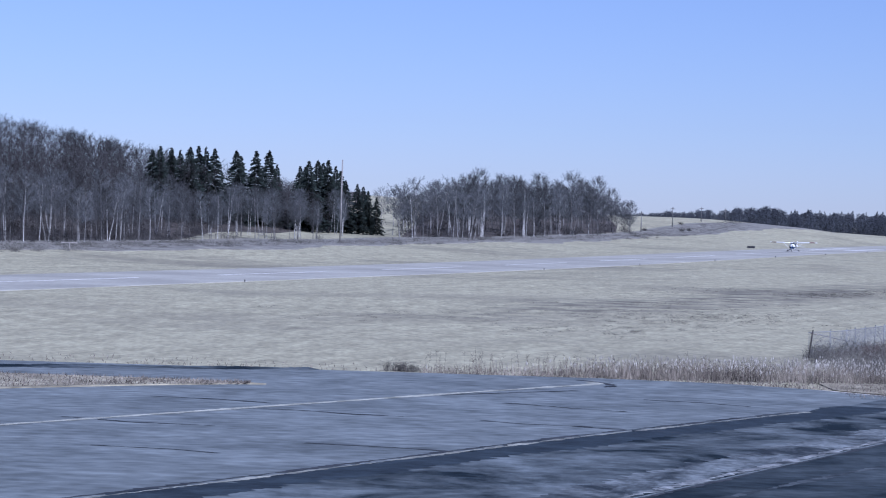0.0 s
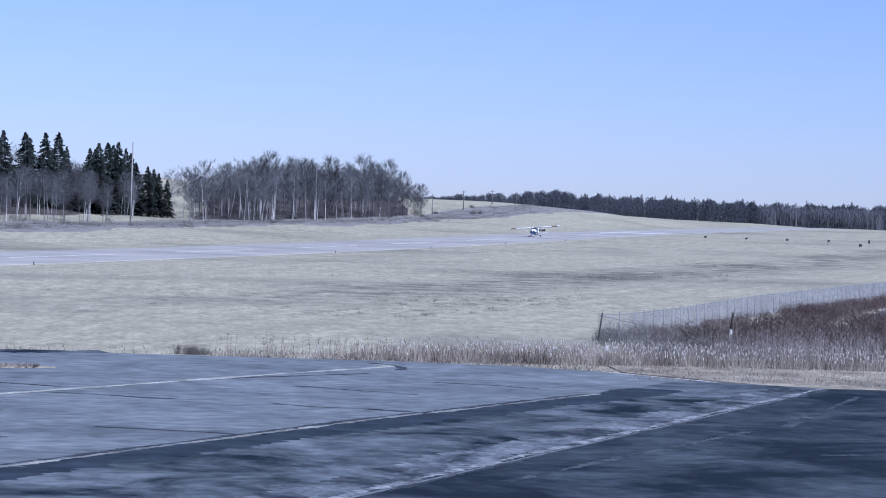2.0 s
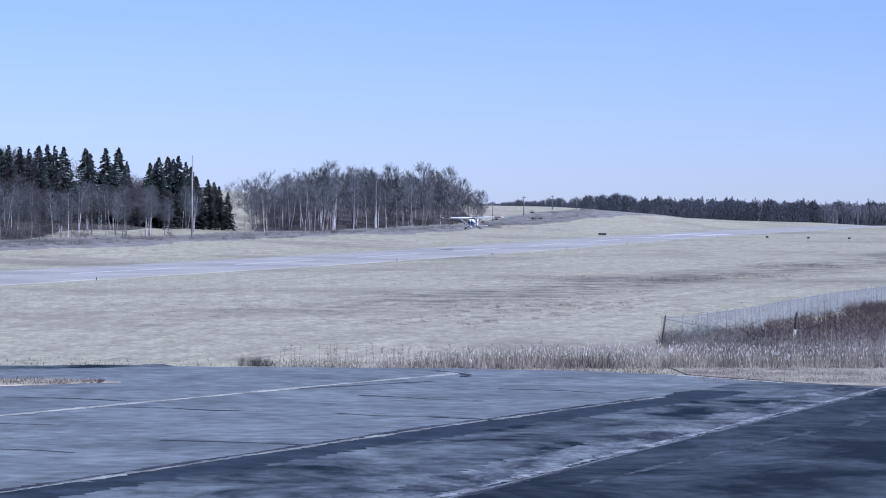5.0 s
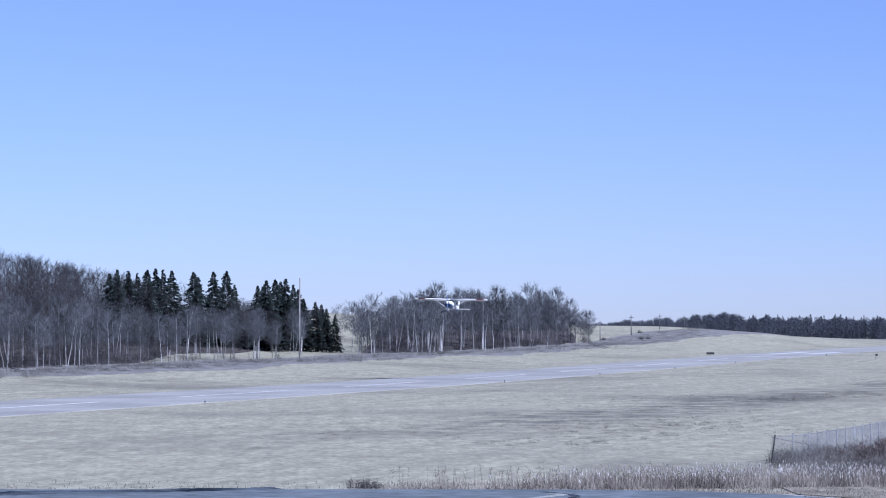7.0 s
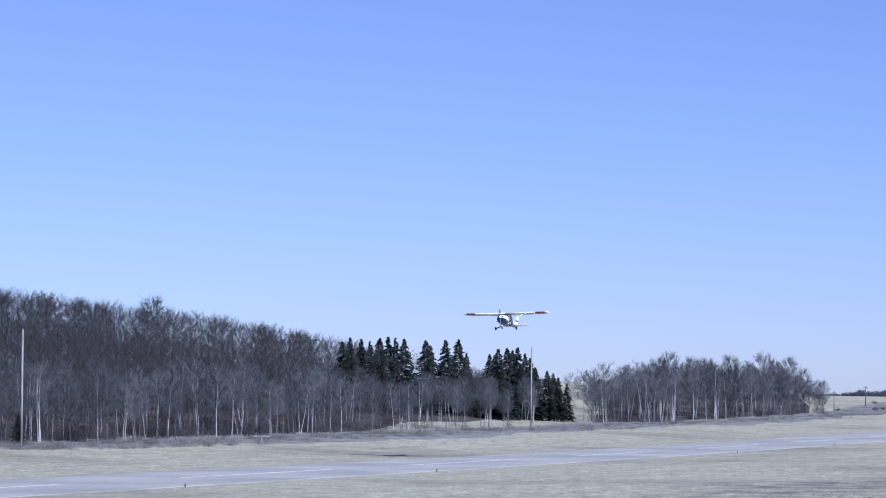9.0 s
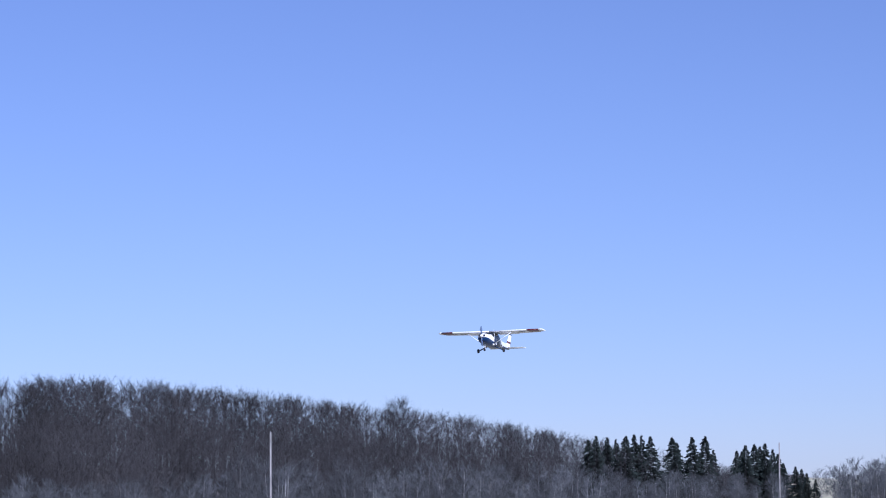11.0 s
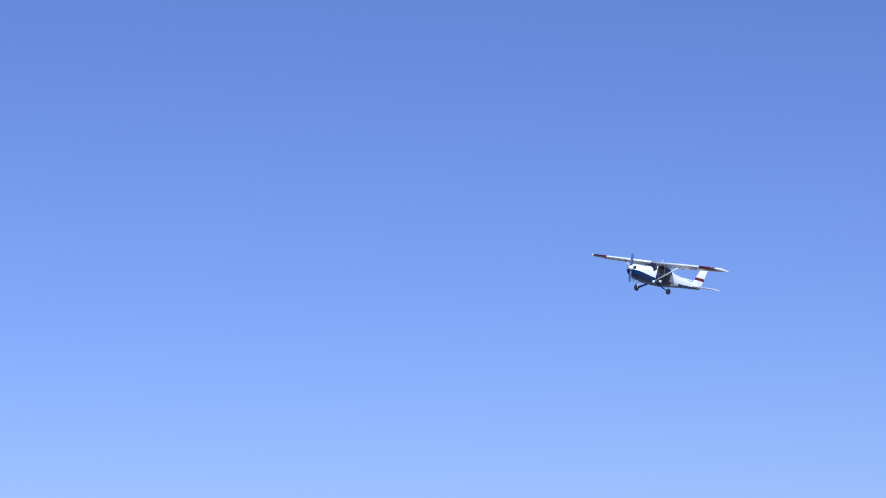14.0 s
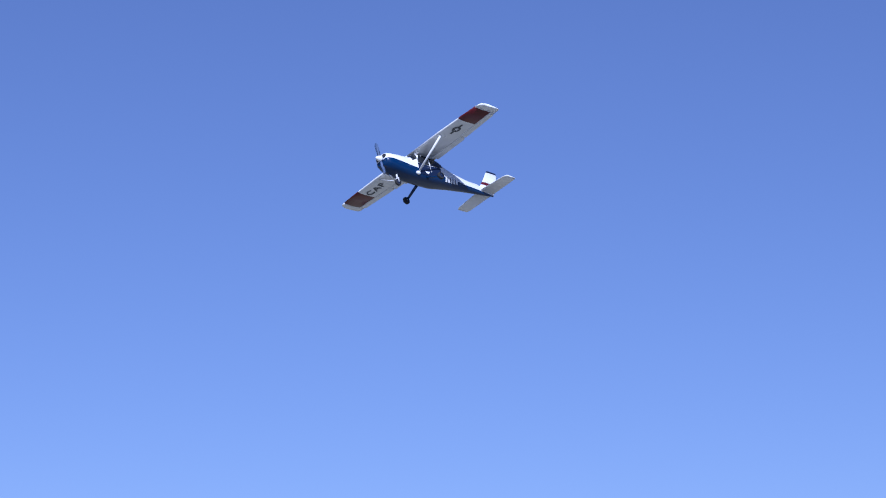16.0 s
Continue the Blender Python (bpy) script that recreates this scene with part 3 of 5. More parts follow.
def spruce(seed, tall=17.0, wide=2.7):
    """Trunk and tiers of drooping needle sprays, narrowing to a spire."""
    rng = np.random.default_rng(seed)
    trunk = tubes([[0, 0, 0], [0, 0, tall * 0.6]], [[0, 0, tall * 0.6], [0, 0, tall]], [0.2, 0.09], [0.09, 0.01], 6)
    v, f = [], []
    h = 0.08 * tall
    while h < tall * 0.985:
        g = h / tall
        reach = wide * (1 - g) ** 0.86 * rng.uniform(0.72, 1.12) + 0.14
        for k in range(int(7 + 6 * (1 - g))):
            az = rng.uniform(0, 6.283)
            out = np.array([np.cos(az), np.sin(az), 0])
            side = np.array([-out[1], out[0], 0])
            r = reach * rng.uniform(0.6, 1.12)
            drop = rng.uniform(0.1, 0.42) * r
            root = np.array([0, 0, h])
            for j in range(8):
                t = 0.12 + 0.88 * (j + rng.random()) / 8
                c = root + out * r * t - [0, 0, drop * t * t - 0.12 * r * max(0.0, t - 0.8)]
                w = 0.1 + r * 0.2 * (1.15 - t)
                hang = rng.uniform(0.1, 0.42)
                n = len(v)
                v += [c - out * r * 0.1, c + out * (r * 0.12 + 0.1) + [0, 0, rng.uniform(-0.05, 0.1)],
                      c + side * w * rng.uniform(0.4, 1.2) - [0, 0, hang], c - side * w * rng.uniform(0.4, 1.2) - [0, 0, hang]]
                f += [(n, n + 1, n + 2), (n, n + 3, n + 1)]
        h += tall * 0.024 * rng.uniform(0.8, 1.25) * (1.3 - 0.6 * g)
    return trunk, (np.array(v), np.array(f))


def tree_models():
    """One pair of meshes for each shape of tree; the planted trees share them."""
    made = {"bare": [], "pale": [], "spruce": [], "crown": [], "open": []}

    def keep(kind, tree, bark, twig):
        t, c = tree
        made[kind].append((mesh_of("trunk", t[0], t[1], [bark], smooth=True), mesh_of("crown", c[0], c[1], [twig])))

    for k in range(7):
        keep("bare", grown_tree(100 + k, 14.0, (2.5, 2.9, 2.3, 3.2, 2.7, 2.2, 3.0)[k], (0.38, 0.44, 0.34, 0.42, 0.48, 0.36, 0.32)[k], 30, 10, 8, 1, 0.85, 1.1), BARK, TWIG)
    for k in range(7):
        keep("pale", grown_tree(200 + k, 13.0, (2.0, 2.4, 1.9, 2.6, 2.1, 2.2, 1.8)[k], (0.42, 0.36, 0.46, 0.34, 0.5, 0.4, 0.44)[k], 27, 9, 8, (1, 2, 1, 3, 2, 1, 2)[k], 0.72, 1.15, 1.1, 0.03), PALE_BARK, PALE_TWIG)
    for k in range(4):
        t, c = spruce(300 + k, 17.0, (5.0, 5.8, 4.4, 6.4)[k])
        made["spruce"].append((mesh_of("trunk", t[0], [t[1]], [BARK], smooth=True), mesh_of("crown", c[0], [c[1]], [NEEDLE])))
    for k in range(3):
        keep("crown", grown_tree(400 + k, 15.0, (3.7, 4.1, 3.3)[k], (0.3, 0.26, 0.34)[k], 46, 12, 10, 1, 1.0, 1.2, 1.2, 0.006), BARK, TWIG)
    for k in range(2):
        keep("open", grown_tree(450 + k, 13.0, (3.9, 3.4)[k], 0.4, 26, 11, 9, 1, 0.8, 1.2, 0.75, 0.02), PALE_BARK, PALE_TWIG)
    return made


TREES = tree_models()
TALL = {"bare": 14.0, "pale": 13.0, "spruce": 17.0, "crown": 15.0, "open": 13.0}
LABELS = {"bare": "leafless grey-brown tree at the edge of the woods", "pale": "slender leafless aspen with pale bark", "spruce": "dark green spruce rising above bare trees", "crown": "broad leafless tree with a rounded fan of branches", "open": "leafless pale-barked tree with a loose spreading crown"}


def plant(kind, x, y, tall, turn, shape, group, sink=0.1):
    trunk, crown = TREES[kind][shape % len(TREES[kind])]
    k = tall / TALL[kind]
    ob = new("tree" if kind != "spruce" else "spruce_tree")
    tagged(ob, LABELS[kind], "tree", group)
    ob.matrix_basis = pose(x, y, float(height(x, y)) - sink, 0, 0, turn) @ Matrix.Diagonal((k, k, k, 1))
    part("trunk", trunk, ob)
    part("crown", crown, ob)
    return ob


def at_az(az, n):
    """The place on a line beside the runway that lies at a bearing from the eye."""
    a = math.tan(radians(az))
    k = (n + float(P0 @ N)) / (a * N[0] + N[1])
    return a * k, k


# bearings of the pale birches before the stand
BIRCHES = (-0.9, -0.59, 0.28, 0.39, 0.55, 0.64, 0.78, 1.14, 1.39, 1.54, 1.6, 1.77, 1.98, 2.31, 2.56)


def build_trees():
    rng = random.Random(11)
    # front of the large woods
    az = -22.5
    while az < -1.9:
        for _ in range(2):
            n = -62 - rng.random() ** 1.4 * 26 - (5 if az > -6 else 0)
            x, y = at_az(az + rng.uniform(-0.1, 0.1), n)
            pale = rng.random() < 0.42
            kind = "pale" if pale else "bare"
            plant(kind, x, y, (rng.uniform(9.0, 13.0) if pale else rng.uniform(8.5, 13.5)) * (0.86 if az > -6 else 0.8 if az < -13 else 1.0), rng.uniform(0, 360), rng.randrange(7), "trees of the large woods")
        az += rng.uniform(0.13, 0.24) * (0.7 if az > -6.5 else 1.0 if az > -12 else 1.25)
    # spruces between the woods and the gap
    tall_ones = ((-5.75, -112, 1.12, 0), (-5.6, -108, 1.2, 2), (-5.38, -110, 1.17, 0), (-5.2, -112, 1.13, 2), (-5.02, -106, 1.19, 1), (-4.85, -112, 1.22, 0), (-4.7, -110, 1.2, 2), (-4.53, -104, 1.17, 3),
                             (-4.1, -100, 1.15, 1), (-4.02, -106, 1.05, 0), (-3.72, -98, 1.16, 0), (-3.47, -98, 1.17, 1), (-3.3, -104, 0.9, 2))
    low_ones = ((-2.85, -92, 0.88, 0), (-2.68, -88, 0.98, 3), (-2.5, -92, 1.0, 1), (-2.3, -86, 1.02, 0), (-2.15, -90, 0.9, 2),
                             (-2.75, -96, 0.86, 3), (-2.4, -98, 0.95, 3), (-2.05, -94, 0.8, 1), (-1.95, -84, 0.62, 1), (-1.72, -82, 0.55, 3), (-1.6, -90, 0.5, 3), (-1.5, -80, 0.42, 1), (-1.33, -78, 0.3, 0))
    for az, n, el, shape in tall_ones + low_ones:
        x, y = at_az(az, n)
        top = 8 + math.hypot(x, y) * math.tan(radians(el))
        plant("spruce", x, y, top - float(height(x, y)), rng.uniform(0, 360), shape, "dark spruces")
    for az, n, tall in ((-14.45, -60, 4.6), (-12.05, -61, 4.4)):
        x, y = at_az(az, n)
        plant("spruce", x, y, tall, 40, 1, "small spruces at the wood's edge")
    # the separate stand beyond the gap
    def reach_up(kind, az, n, el, shape, group):
        x, y = at_az(az, n)
        plant(kind, x, y, max(4.5, 8 + math.hypot(x, y) * math.tan(radians(el * 1.06)) - float(height(x, y))), rng.uniform(0, 360), shape, group)

    skyline = ([-1.0, -0.6, 0.3, 0.7, 1.4, 1.9, 2.5, 3.05, 3.5, 3.75], [0.46, 0.56, 0.78, 0.82, 0.76, 0.72, 0.72, 0.66, 0.42, 0.2])
    az = -0.8
    while az < 3.6:
        for _ in range(2):
            reach_up(rng.choice(("bare", "bare", "pale")), az + rng.uniform(-0.06, 0.06), -67 - rng.random() * 32, float(np.interp(az, *skyline)) * rng.uniform(0.7, 1.06), rng.randrange(7), "trees of the separate stand")
        az += rng.uniform(0.1, 0.17)
    for az, n, el, shape in ((0.69, -74, 0.94, 2), (0.45, -80, 0.86, 0), (1.12, -82, 0.84, 2), (1.39, -72, 0.86, 0), (1.87, -70, 0.88, 2), (2.5, -68, 0.95, 1), (2.72, -76, 0.8, 2), (3.03, -66, 0.88, 0), (2.2, -82, 0.78, 0), (3.3, -74, 0.62, 2), (3.66, -68, 0.38, 0)):
        reach_up("crown", az, n, el, shape, "broad bare trees")
    for az, n, el, shape in ((-1.22, -86, 0.52, 0), (-1.0, -78, 0.58, 1), (-0.78, -84, 0.6, 0), (-0.56, -72, 0.74, 1), (-0.25, -80, 0.66, 0), (0.1, -76, 0.76, 1), (3.64, -74, 0.4, 1), (-1.12, -120, 0.42, 0)):
        reach_up("open", az, n, el, shape, "loose pale trees")
    for az in BIRCHES:
        reach_up("pale", az + rng.uniform(-0.02, 0.02), -62.5 - rng.random() * 4, rng.uniform(0.42, 0.7), rng.choice((1, 3, 4, 6, 0)), "birches before the stand")
    for az, el in ((-9.48, 2.06), (-12.5, 2.2), (-15.3, 2.5), (-13.2, 2.32), (-8.2, 1.74), (-7.3, 1.55), (-10.9, 2.05), (-16.4, 2.52), (-14.2, 2.42), (-17.7, 2.5), (-11.6, 2.12), (-6.6, 1.4)):
        x, y = at_az(az, -135)
        plant("crown", x, y, 8 + math.hypot(x, y) * math.tan(radians(el)) - float(height(x, y)), rng.uniform(0, 360), rng.choice((0, 2)), "broad bare trees")


def scatter(models, places, name, mat, label, category):
    """Many trees or tufts that nobody could count, as one mesh."""
    pieces = []
    for (x, y, z, scale, tall, turn), k in places:
        c, s = math.cos(turn), math.sin(turn)
        for v, fs in (models[k % len(models)],):
            w = np.column_stack([(v[:, 0] * c - v[:, 1] * s) * scale + x, (v[:, 0] * s + v[:, 1] * c) * scale + y, v[:, 2] * tall + z])
            pieces += [(w, fs)]
    by, vs, n = {}, [], 0
    for w, fs in pieces:
        vs.append(w)
        for f in fs:
            by.setdefault(f.shape[1], []).append(f + n)
        n += len(w)
    return thing(name, mesh_of(name, np.concatenate(vs), [np.concatenate(f) for f in by.values()], [mat]), label, category, kind="stuff")


def merged(tree):
    (tv, tf), (cv, cf) = tree
    return np.concatenate([tv, cv]), list(tf) + [f + len(tv) for f in cf]


def build_woods():
    rng = random.Random(5)
    models = [merged(grown_tree(500 + k, 14.0, (3.2, 3.9, 2.9, 3.6, 3.4, 4.1)[k], 0.2, 18, 7, 7, 1, 0.8, 1.15, 1.0)) for k in range(6)]
    places = []
    # depths of the large woods, up the slope
    for k in range(1060):
        az = rng.uniform(-24, -15) if k >= 860 else rng.uniform(-24, -1.9) if rng.random() < 0.62 else rng.uniform(-17, -5)
        n = -82 - rng.random() ** 0.8 * 84
        if az > -6 and n > -95 and rng.random() < 0.4:
            continue
        x, y = at_az(az, n)
        z = float(height(x, y))
        top = float(np.interp(az, [-24, -21, -18, -15.6, -12.4, -10.8, -8.7, -6, -4, -1.9], [2.15, 2.34, 2.43, 2.47, 2.2, 1.95, 1.76, 1.26, 0.9, 0.3]))
        h = min(rng.uniform(11, 15.5) if n > -120 else 20.0, max(4.0, 8 + math.hypot(x, y) * math.tan(radians(top)) * (rng.uniform(0.92, 1.02) if az < -5.5 else rng.uniform(0.84, 1.0)) - z))
        places.append(((x, y, z - 0.1, h / 14, h / 14, rng.uniform(0, 6.28)), rng.randrange(6)))
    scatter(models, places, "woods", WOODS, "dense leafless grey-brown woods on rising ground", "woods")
    places = []
    for _ in range(170):
        az = rng.uniform(-0.95, 3.6)
        n = -80 - rng.random() * 45
        x, y = at_az(az, n)
        z = float(height(x, y))
        top = float(np.interp(az, [-0.95, -0.4, 0.7, 1.6, 2.6, 3.1, 3.75], [0.3, 0.48, 0.78, 0.75, 0.7, 0.56, 0.14]))
        h = min(14, max(4.0, 8 + math.hypot(x, y) * math.tan(radians(top)) * rng.uniform(0.8, 1.0) - z))
        places.append(((x, y, z - 0.1, h / 14, h / 14, rng.uniform(0, 6.28)), rng.randrange(6)))
    scatter(models, places, "grey_stand", STAND, "dense grey leafless trees filling the separate stand", "woods")
    # far forest past the end of the runway
    far = []
    for k in range(5):
        g = np.random.default_rng(600 + k)
        m = 170
        up = g.random(m) ** 0.8
        wide = 3.1 * np.sin(np.pi * (0.15 + 0.78 * up)) ** 0.6
        a, out = g.uniform(0, 6.283, m), g.random(m) ** 0.5
        p0 = np.column_stack([np.cos(a) * wide * out, np.sin(a) * wide * out, 0.5 + up * 12.2])
        p1 = p0 + g.normal(0, 0.6, (m, 3)) + [0, 0, 0.5]
        far.append(joined([tubes([[0, 0, 0]], [[0, 0, 12.0]], [0.2], [0.06], 4), slivers(p0, p1, np.full(m, 0.16), k)]))
    t, c = spruce(700, 14.0, 3.2)
    far.append((c[0], [c[1][::7]]))
    top_line = ([2.0, 3.6, 4.8, 5.6, 6.18, 6.8, 7.6, 8.7, 10.4, 12.0, 13.2, 22.0], [0.05, 0.11, 0.21, 0.26, 0.36, 0.25, 0.25, 0.23, 0.21, 0.21, 0.23, 0.23])

    def forest(lo, hi, near, deep, count, share, cap=1.0):
        rows = []
        for _ in range(count):
            az, d = rng.uniform(lo, hi), rng.uniform(near, deep)
            x, y = d * math.sin(radians(az)), d * math.cos(radians(az))
            z = float(height(x, y))
            k = rng.randrange(5) if rng.random() > share else 5
            el = float(np.interp(az, *top_line)) * cap * (1 + 0.1 * math.sin(az * 9) + 0.08 * math.sin(az * 23 + 1))
            h = 8 + d * math.tan(radians(el * (rng.uniform(0.55, 1.04) if k < 5 else rng.uniform(0.95, 1.2)))) - z
            rows.append(((x, y, z, h / 14 * rng.uniform(0.85, 1.2), h / 14, rng.uniform(0, 6.28)), k))
        return rows

    places = forest(2.0, 6.6, 1640, 1860, 620, 0.0) + forest(6.6, 10.3, 1640, 1860, 540, 0.07) + forest(10.3, 12.7, 1740, 1860, 220, 0.05) + forest(12.7, 22, 1640, 1860, 700, 0.09)
    scatter(far, places, "far_forest", FAR_WOODS, "dark distant forest along the horizon, blue haze in its colour", "forest")
    grove = []
    for k in range(4):
        g = np.random.default_rng(640 + k)
        foot = g.normal(0, 1.6, (4, 2))
        stem = tubes(np.column_stack([foot, np.zeros(4)]), np.column_stack([foot + g.normal(0, 0.5, (4, 2)), g.uniform(9, 13.5, 4)]), np.full(4, 0.16), np.full(4, 0.06), 3)
        p0 = np.column_stack([g.normal(0, 1.5, (60, 2)), g.uniform(4, 11.5, 60)])
        grove.append(joined([stem, slivers(p0, p0 + np.column_stack([g.normal(0, 0.4, (60, 2)), g.uniform(1, 2.6, 60)]), np.full(60, 0.13), k)]))
    places = [(p, k % 4) for p, k in forest(10.35, 12.65, 1610, 1700, 330, 0.0, 0.8)]
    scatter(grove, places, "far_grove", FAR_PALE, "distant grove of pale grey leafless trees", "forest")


def twig_tuft(seed, count, wide, tall, thick, flare=0.4):
    g = np.random.default_rng(seed)
    p0 = np.column_stack([g.normal(0, wide * 0.35, (count, 2)), np.zeros(count)])
    p1 = p0 + np.column_stack([g.normal(0, wide * flare, (count, 2)), g.uniform(0.45, 1.0, count) * tall])
    out = [cones(p0, p1, np.full(count, thick), 3)]
    m = count * 2
    i = g.integers(0, count, m)
    t = g.uniform(0.3, 0.95, m)[:, None]
    q0 = p0[i] + (p1[i] - p0[i]) * t
    q1 = q0 + np.column_stack([g.normal(0, wide * 0.22, (m, 2)), g.uniform(0.08, 0.3, m) * tall])
    out.append(slivers(q0, q1, np.full(m, thick), seed))
    return joined(out)


def build_undergrowth():
    rng = random.Random(8)
    tufts = [twig_tuft(800 + k, 26, 1.0, 1.0, 0.012) for k in range(5)]
    # scrub band before the woods and along the ditch to the knoll
    places = []
    for _ in range(1200):
        az = rng.uniform(-22, 4.2)
        n = -48 - rng.random() * 15
        x, y = at_az(az, n)
        if y > 1150 or (az > 5.4 and rng.random() < 0.4):
            continue
        k = rng.uniform(0.4, 1.05)
        places.append(((x, y, float(height(x, y)) - 0.05, k * 1.5, k, rng.uniform(0, 6.28)), rng.randrange(5)))
    scatter(tufts, places, "scrub", SCRUB, "low grey leafless scrub in front of the woods", "scrub")
    # finer growth on the knoll's flank
    places = []
    for _ in range(700):
        az = rng.uniform(3.6, 6.0)
        n = -56 - rng.random() * 18
        x, y = at_az(az, n)
        if y > 1080:
            continue
        k = rng.uniform(0.25, 0.6)
        places.append(((x, y, float(height(x, y)) - 0.05, k * 2.6, k, rng.uniform(0, 6.28)), rng.randrange(5)))
    scatter(tufts, places, "knoll_scrub", SCRUB, "grey scrub covering the flank of the knoll", "scrub")
    # a few dark bushes on the knoll's flank
    for x, y in ((72.5, 886.0), (74.9, 888.3), (60.2, 870.9), (75.3, 925.4)):
        bush = [((x + rng.uniform(-0.5, 0.5), y + rng.uniform(-0.5, 0.5), float(height(x, y)) - 0.05, rng.uniform(0.7, 1.1), rng.uniform(0.9, 1.5), rng.uniform(0, 6.28)), k) for k in range(6)]
        tagged(scatter(tufts, bush, "dark_bush", WOODS, "small dark leafless bush in the rough grass", "bush"), group="bushes on the knoll")
    # dark thickets under the trees
    places = []
    for _ in range(1500):
        az = rng.uniform(-22, 3.7)
        if -1.3 < az < -0.9:
            continue
        n = -66 - rng.random() * 40
        if -4.7 < az < -0.9 and n > -92 and rng.random() < 0.93:
            continue
        x, y = at_az(az, n)
        k = rng.uniform(1.2, 3.4) * (1.0 if az < -1 else 0.85)
        places.append(((x, y, float(height(x, y)) - 0.05, k * 0.8, k, rng.uniform(0, 6.28)), rng.randrange(5)))
    for _ in range(800):
        x, y = at_az(rng.uniform(-23, -3), -104 - rng.random() * 66)
        k = rng.uniform(2.2, 5.2)
        places.append(((x, y, float(height(x, y)) - 0.05, k * 0.9, k, rng.uniform(0, 6.28)), rng.randrange(5)))
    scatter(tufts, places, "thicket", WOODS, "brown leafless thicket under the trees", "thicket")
    # red-brown brush inside the fence corner
    brush = [twig_tuft(820 + k, 44, 1.0, 1.0, 0.0075, 0.17) for k in range(5)]

    def fence_x(y):
        return 21.9 + max(0.0, y - 173.2) * 0.39

    def spot(x, y, k, wide=1.0):
        places.append(((x, y, float(height(x, y)) - 0.05, k * wide, k, rng.uniform(0, 6.28)), rng.randrange(5)))

    places = []
    for _ in range(1500):
        y = 152 + rng.random() ** 1.1 * 88
        lo = max(fence_x(y), 26 - (y - 150) * 0.12)
        x = lo + 0.6 + rng.random() ** 0.9 * (26 + (y - 150) * 0.25)
        if x > 51.5 + (y - 226) * 0.31 and y > 226 and x < 66 + (y - 226) * 0.31:
            continue
        k = rng.uniform(0.8, 1.75) * min(1.0, 0.35 + (x - lo) * 0.12)
        if x > 42 + (y - 200) * 0.3:
            k = min(k, max(0.3, 8 - y / 30.0))
        spot(x, y, k)
    for _ in range(480):
        y = rng.uniform(222, 335)
        spot(fence_x(y) + rng.uniform(0.6, 6.0), y, rng.uniform(0.5, 1.0))
    scatter(brush, places, "brush", BRUSH, "red-brown leafless brush inside the fence", "brush")
    places = []
    for _ in range(620):
        y = 150 + rng.random() ** 1.5 * 30
        spot(fence_x(y) - 0.5 + rng.random() * 38, y, rng.uniform(0.6, 1.45), 0.9)
    for _ in range(26):
        y = rng.uniform(172, 186)
        spot(fence_x(y) + rng.uniform(-0.9, 1.6), y, rng.uniform(0.5, 1.05), 0.9)
    scatter(brush, places, "grey_brush", SCRUB, "grey leafless brush behind the reeds", "brush")
    # weeds and dead clumps on the mown field
    clump = [twig_tuft(860 + k, 12, 1.0, 1.0, 0.02, 0.5) for k in range(4)]
    places = []
    for x0, y0, x1, y1, wide, count in ((71.8, 419, 79.1, 431, 5.0, 300), (38.5, 324, 59.5, 357, 4.0, 520), (15.5, 234, 25.5, 245, 7.0, 420), (20, 262, 33, 296, 9.0, 160), (14.0, 304, 37, 351, 4.0, 90), (8.0, 206, 13.5, 214, 5.0, 90), (-8, 228, 3, 236, 6.0, 60)):
        for _ in range(count):
            f = rng.random()
            spot(x0 + (x1 - x0) * f + rng.gauss(0, wide * 0.7), y0 + (y1 - y0) * f + rng.gauss(0, wide * 1.5), rng.uniform(0.07, 0.22), 3.0)
    scatter(clump, places, "field_weeds", MATTED, "dark matted weeds and dead clumps on the field", "weeds")
    # dark shrub at the edge of the apron
    places = [((-1.75 + rng.uniform(-0.9, 0.9), 146.6 + rng.uniform(-0.5, 0.5), 0, rng.uniform(0.5, 0.8), rng.uniform(0.35, 0.7), rng.uniform(0, 6.28)), k) for k in range(9)]
    scatter(brush, places, "dark_shrub", WOODS, "low dark shrub at the apron's edge", "shrub")


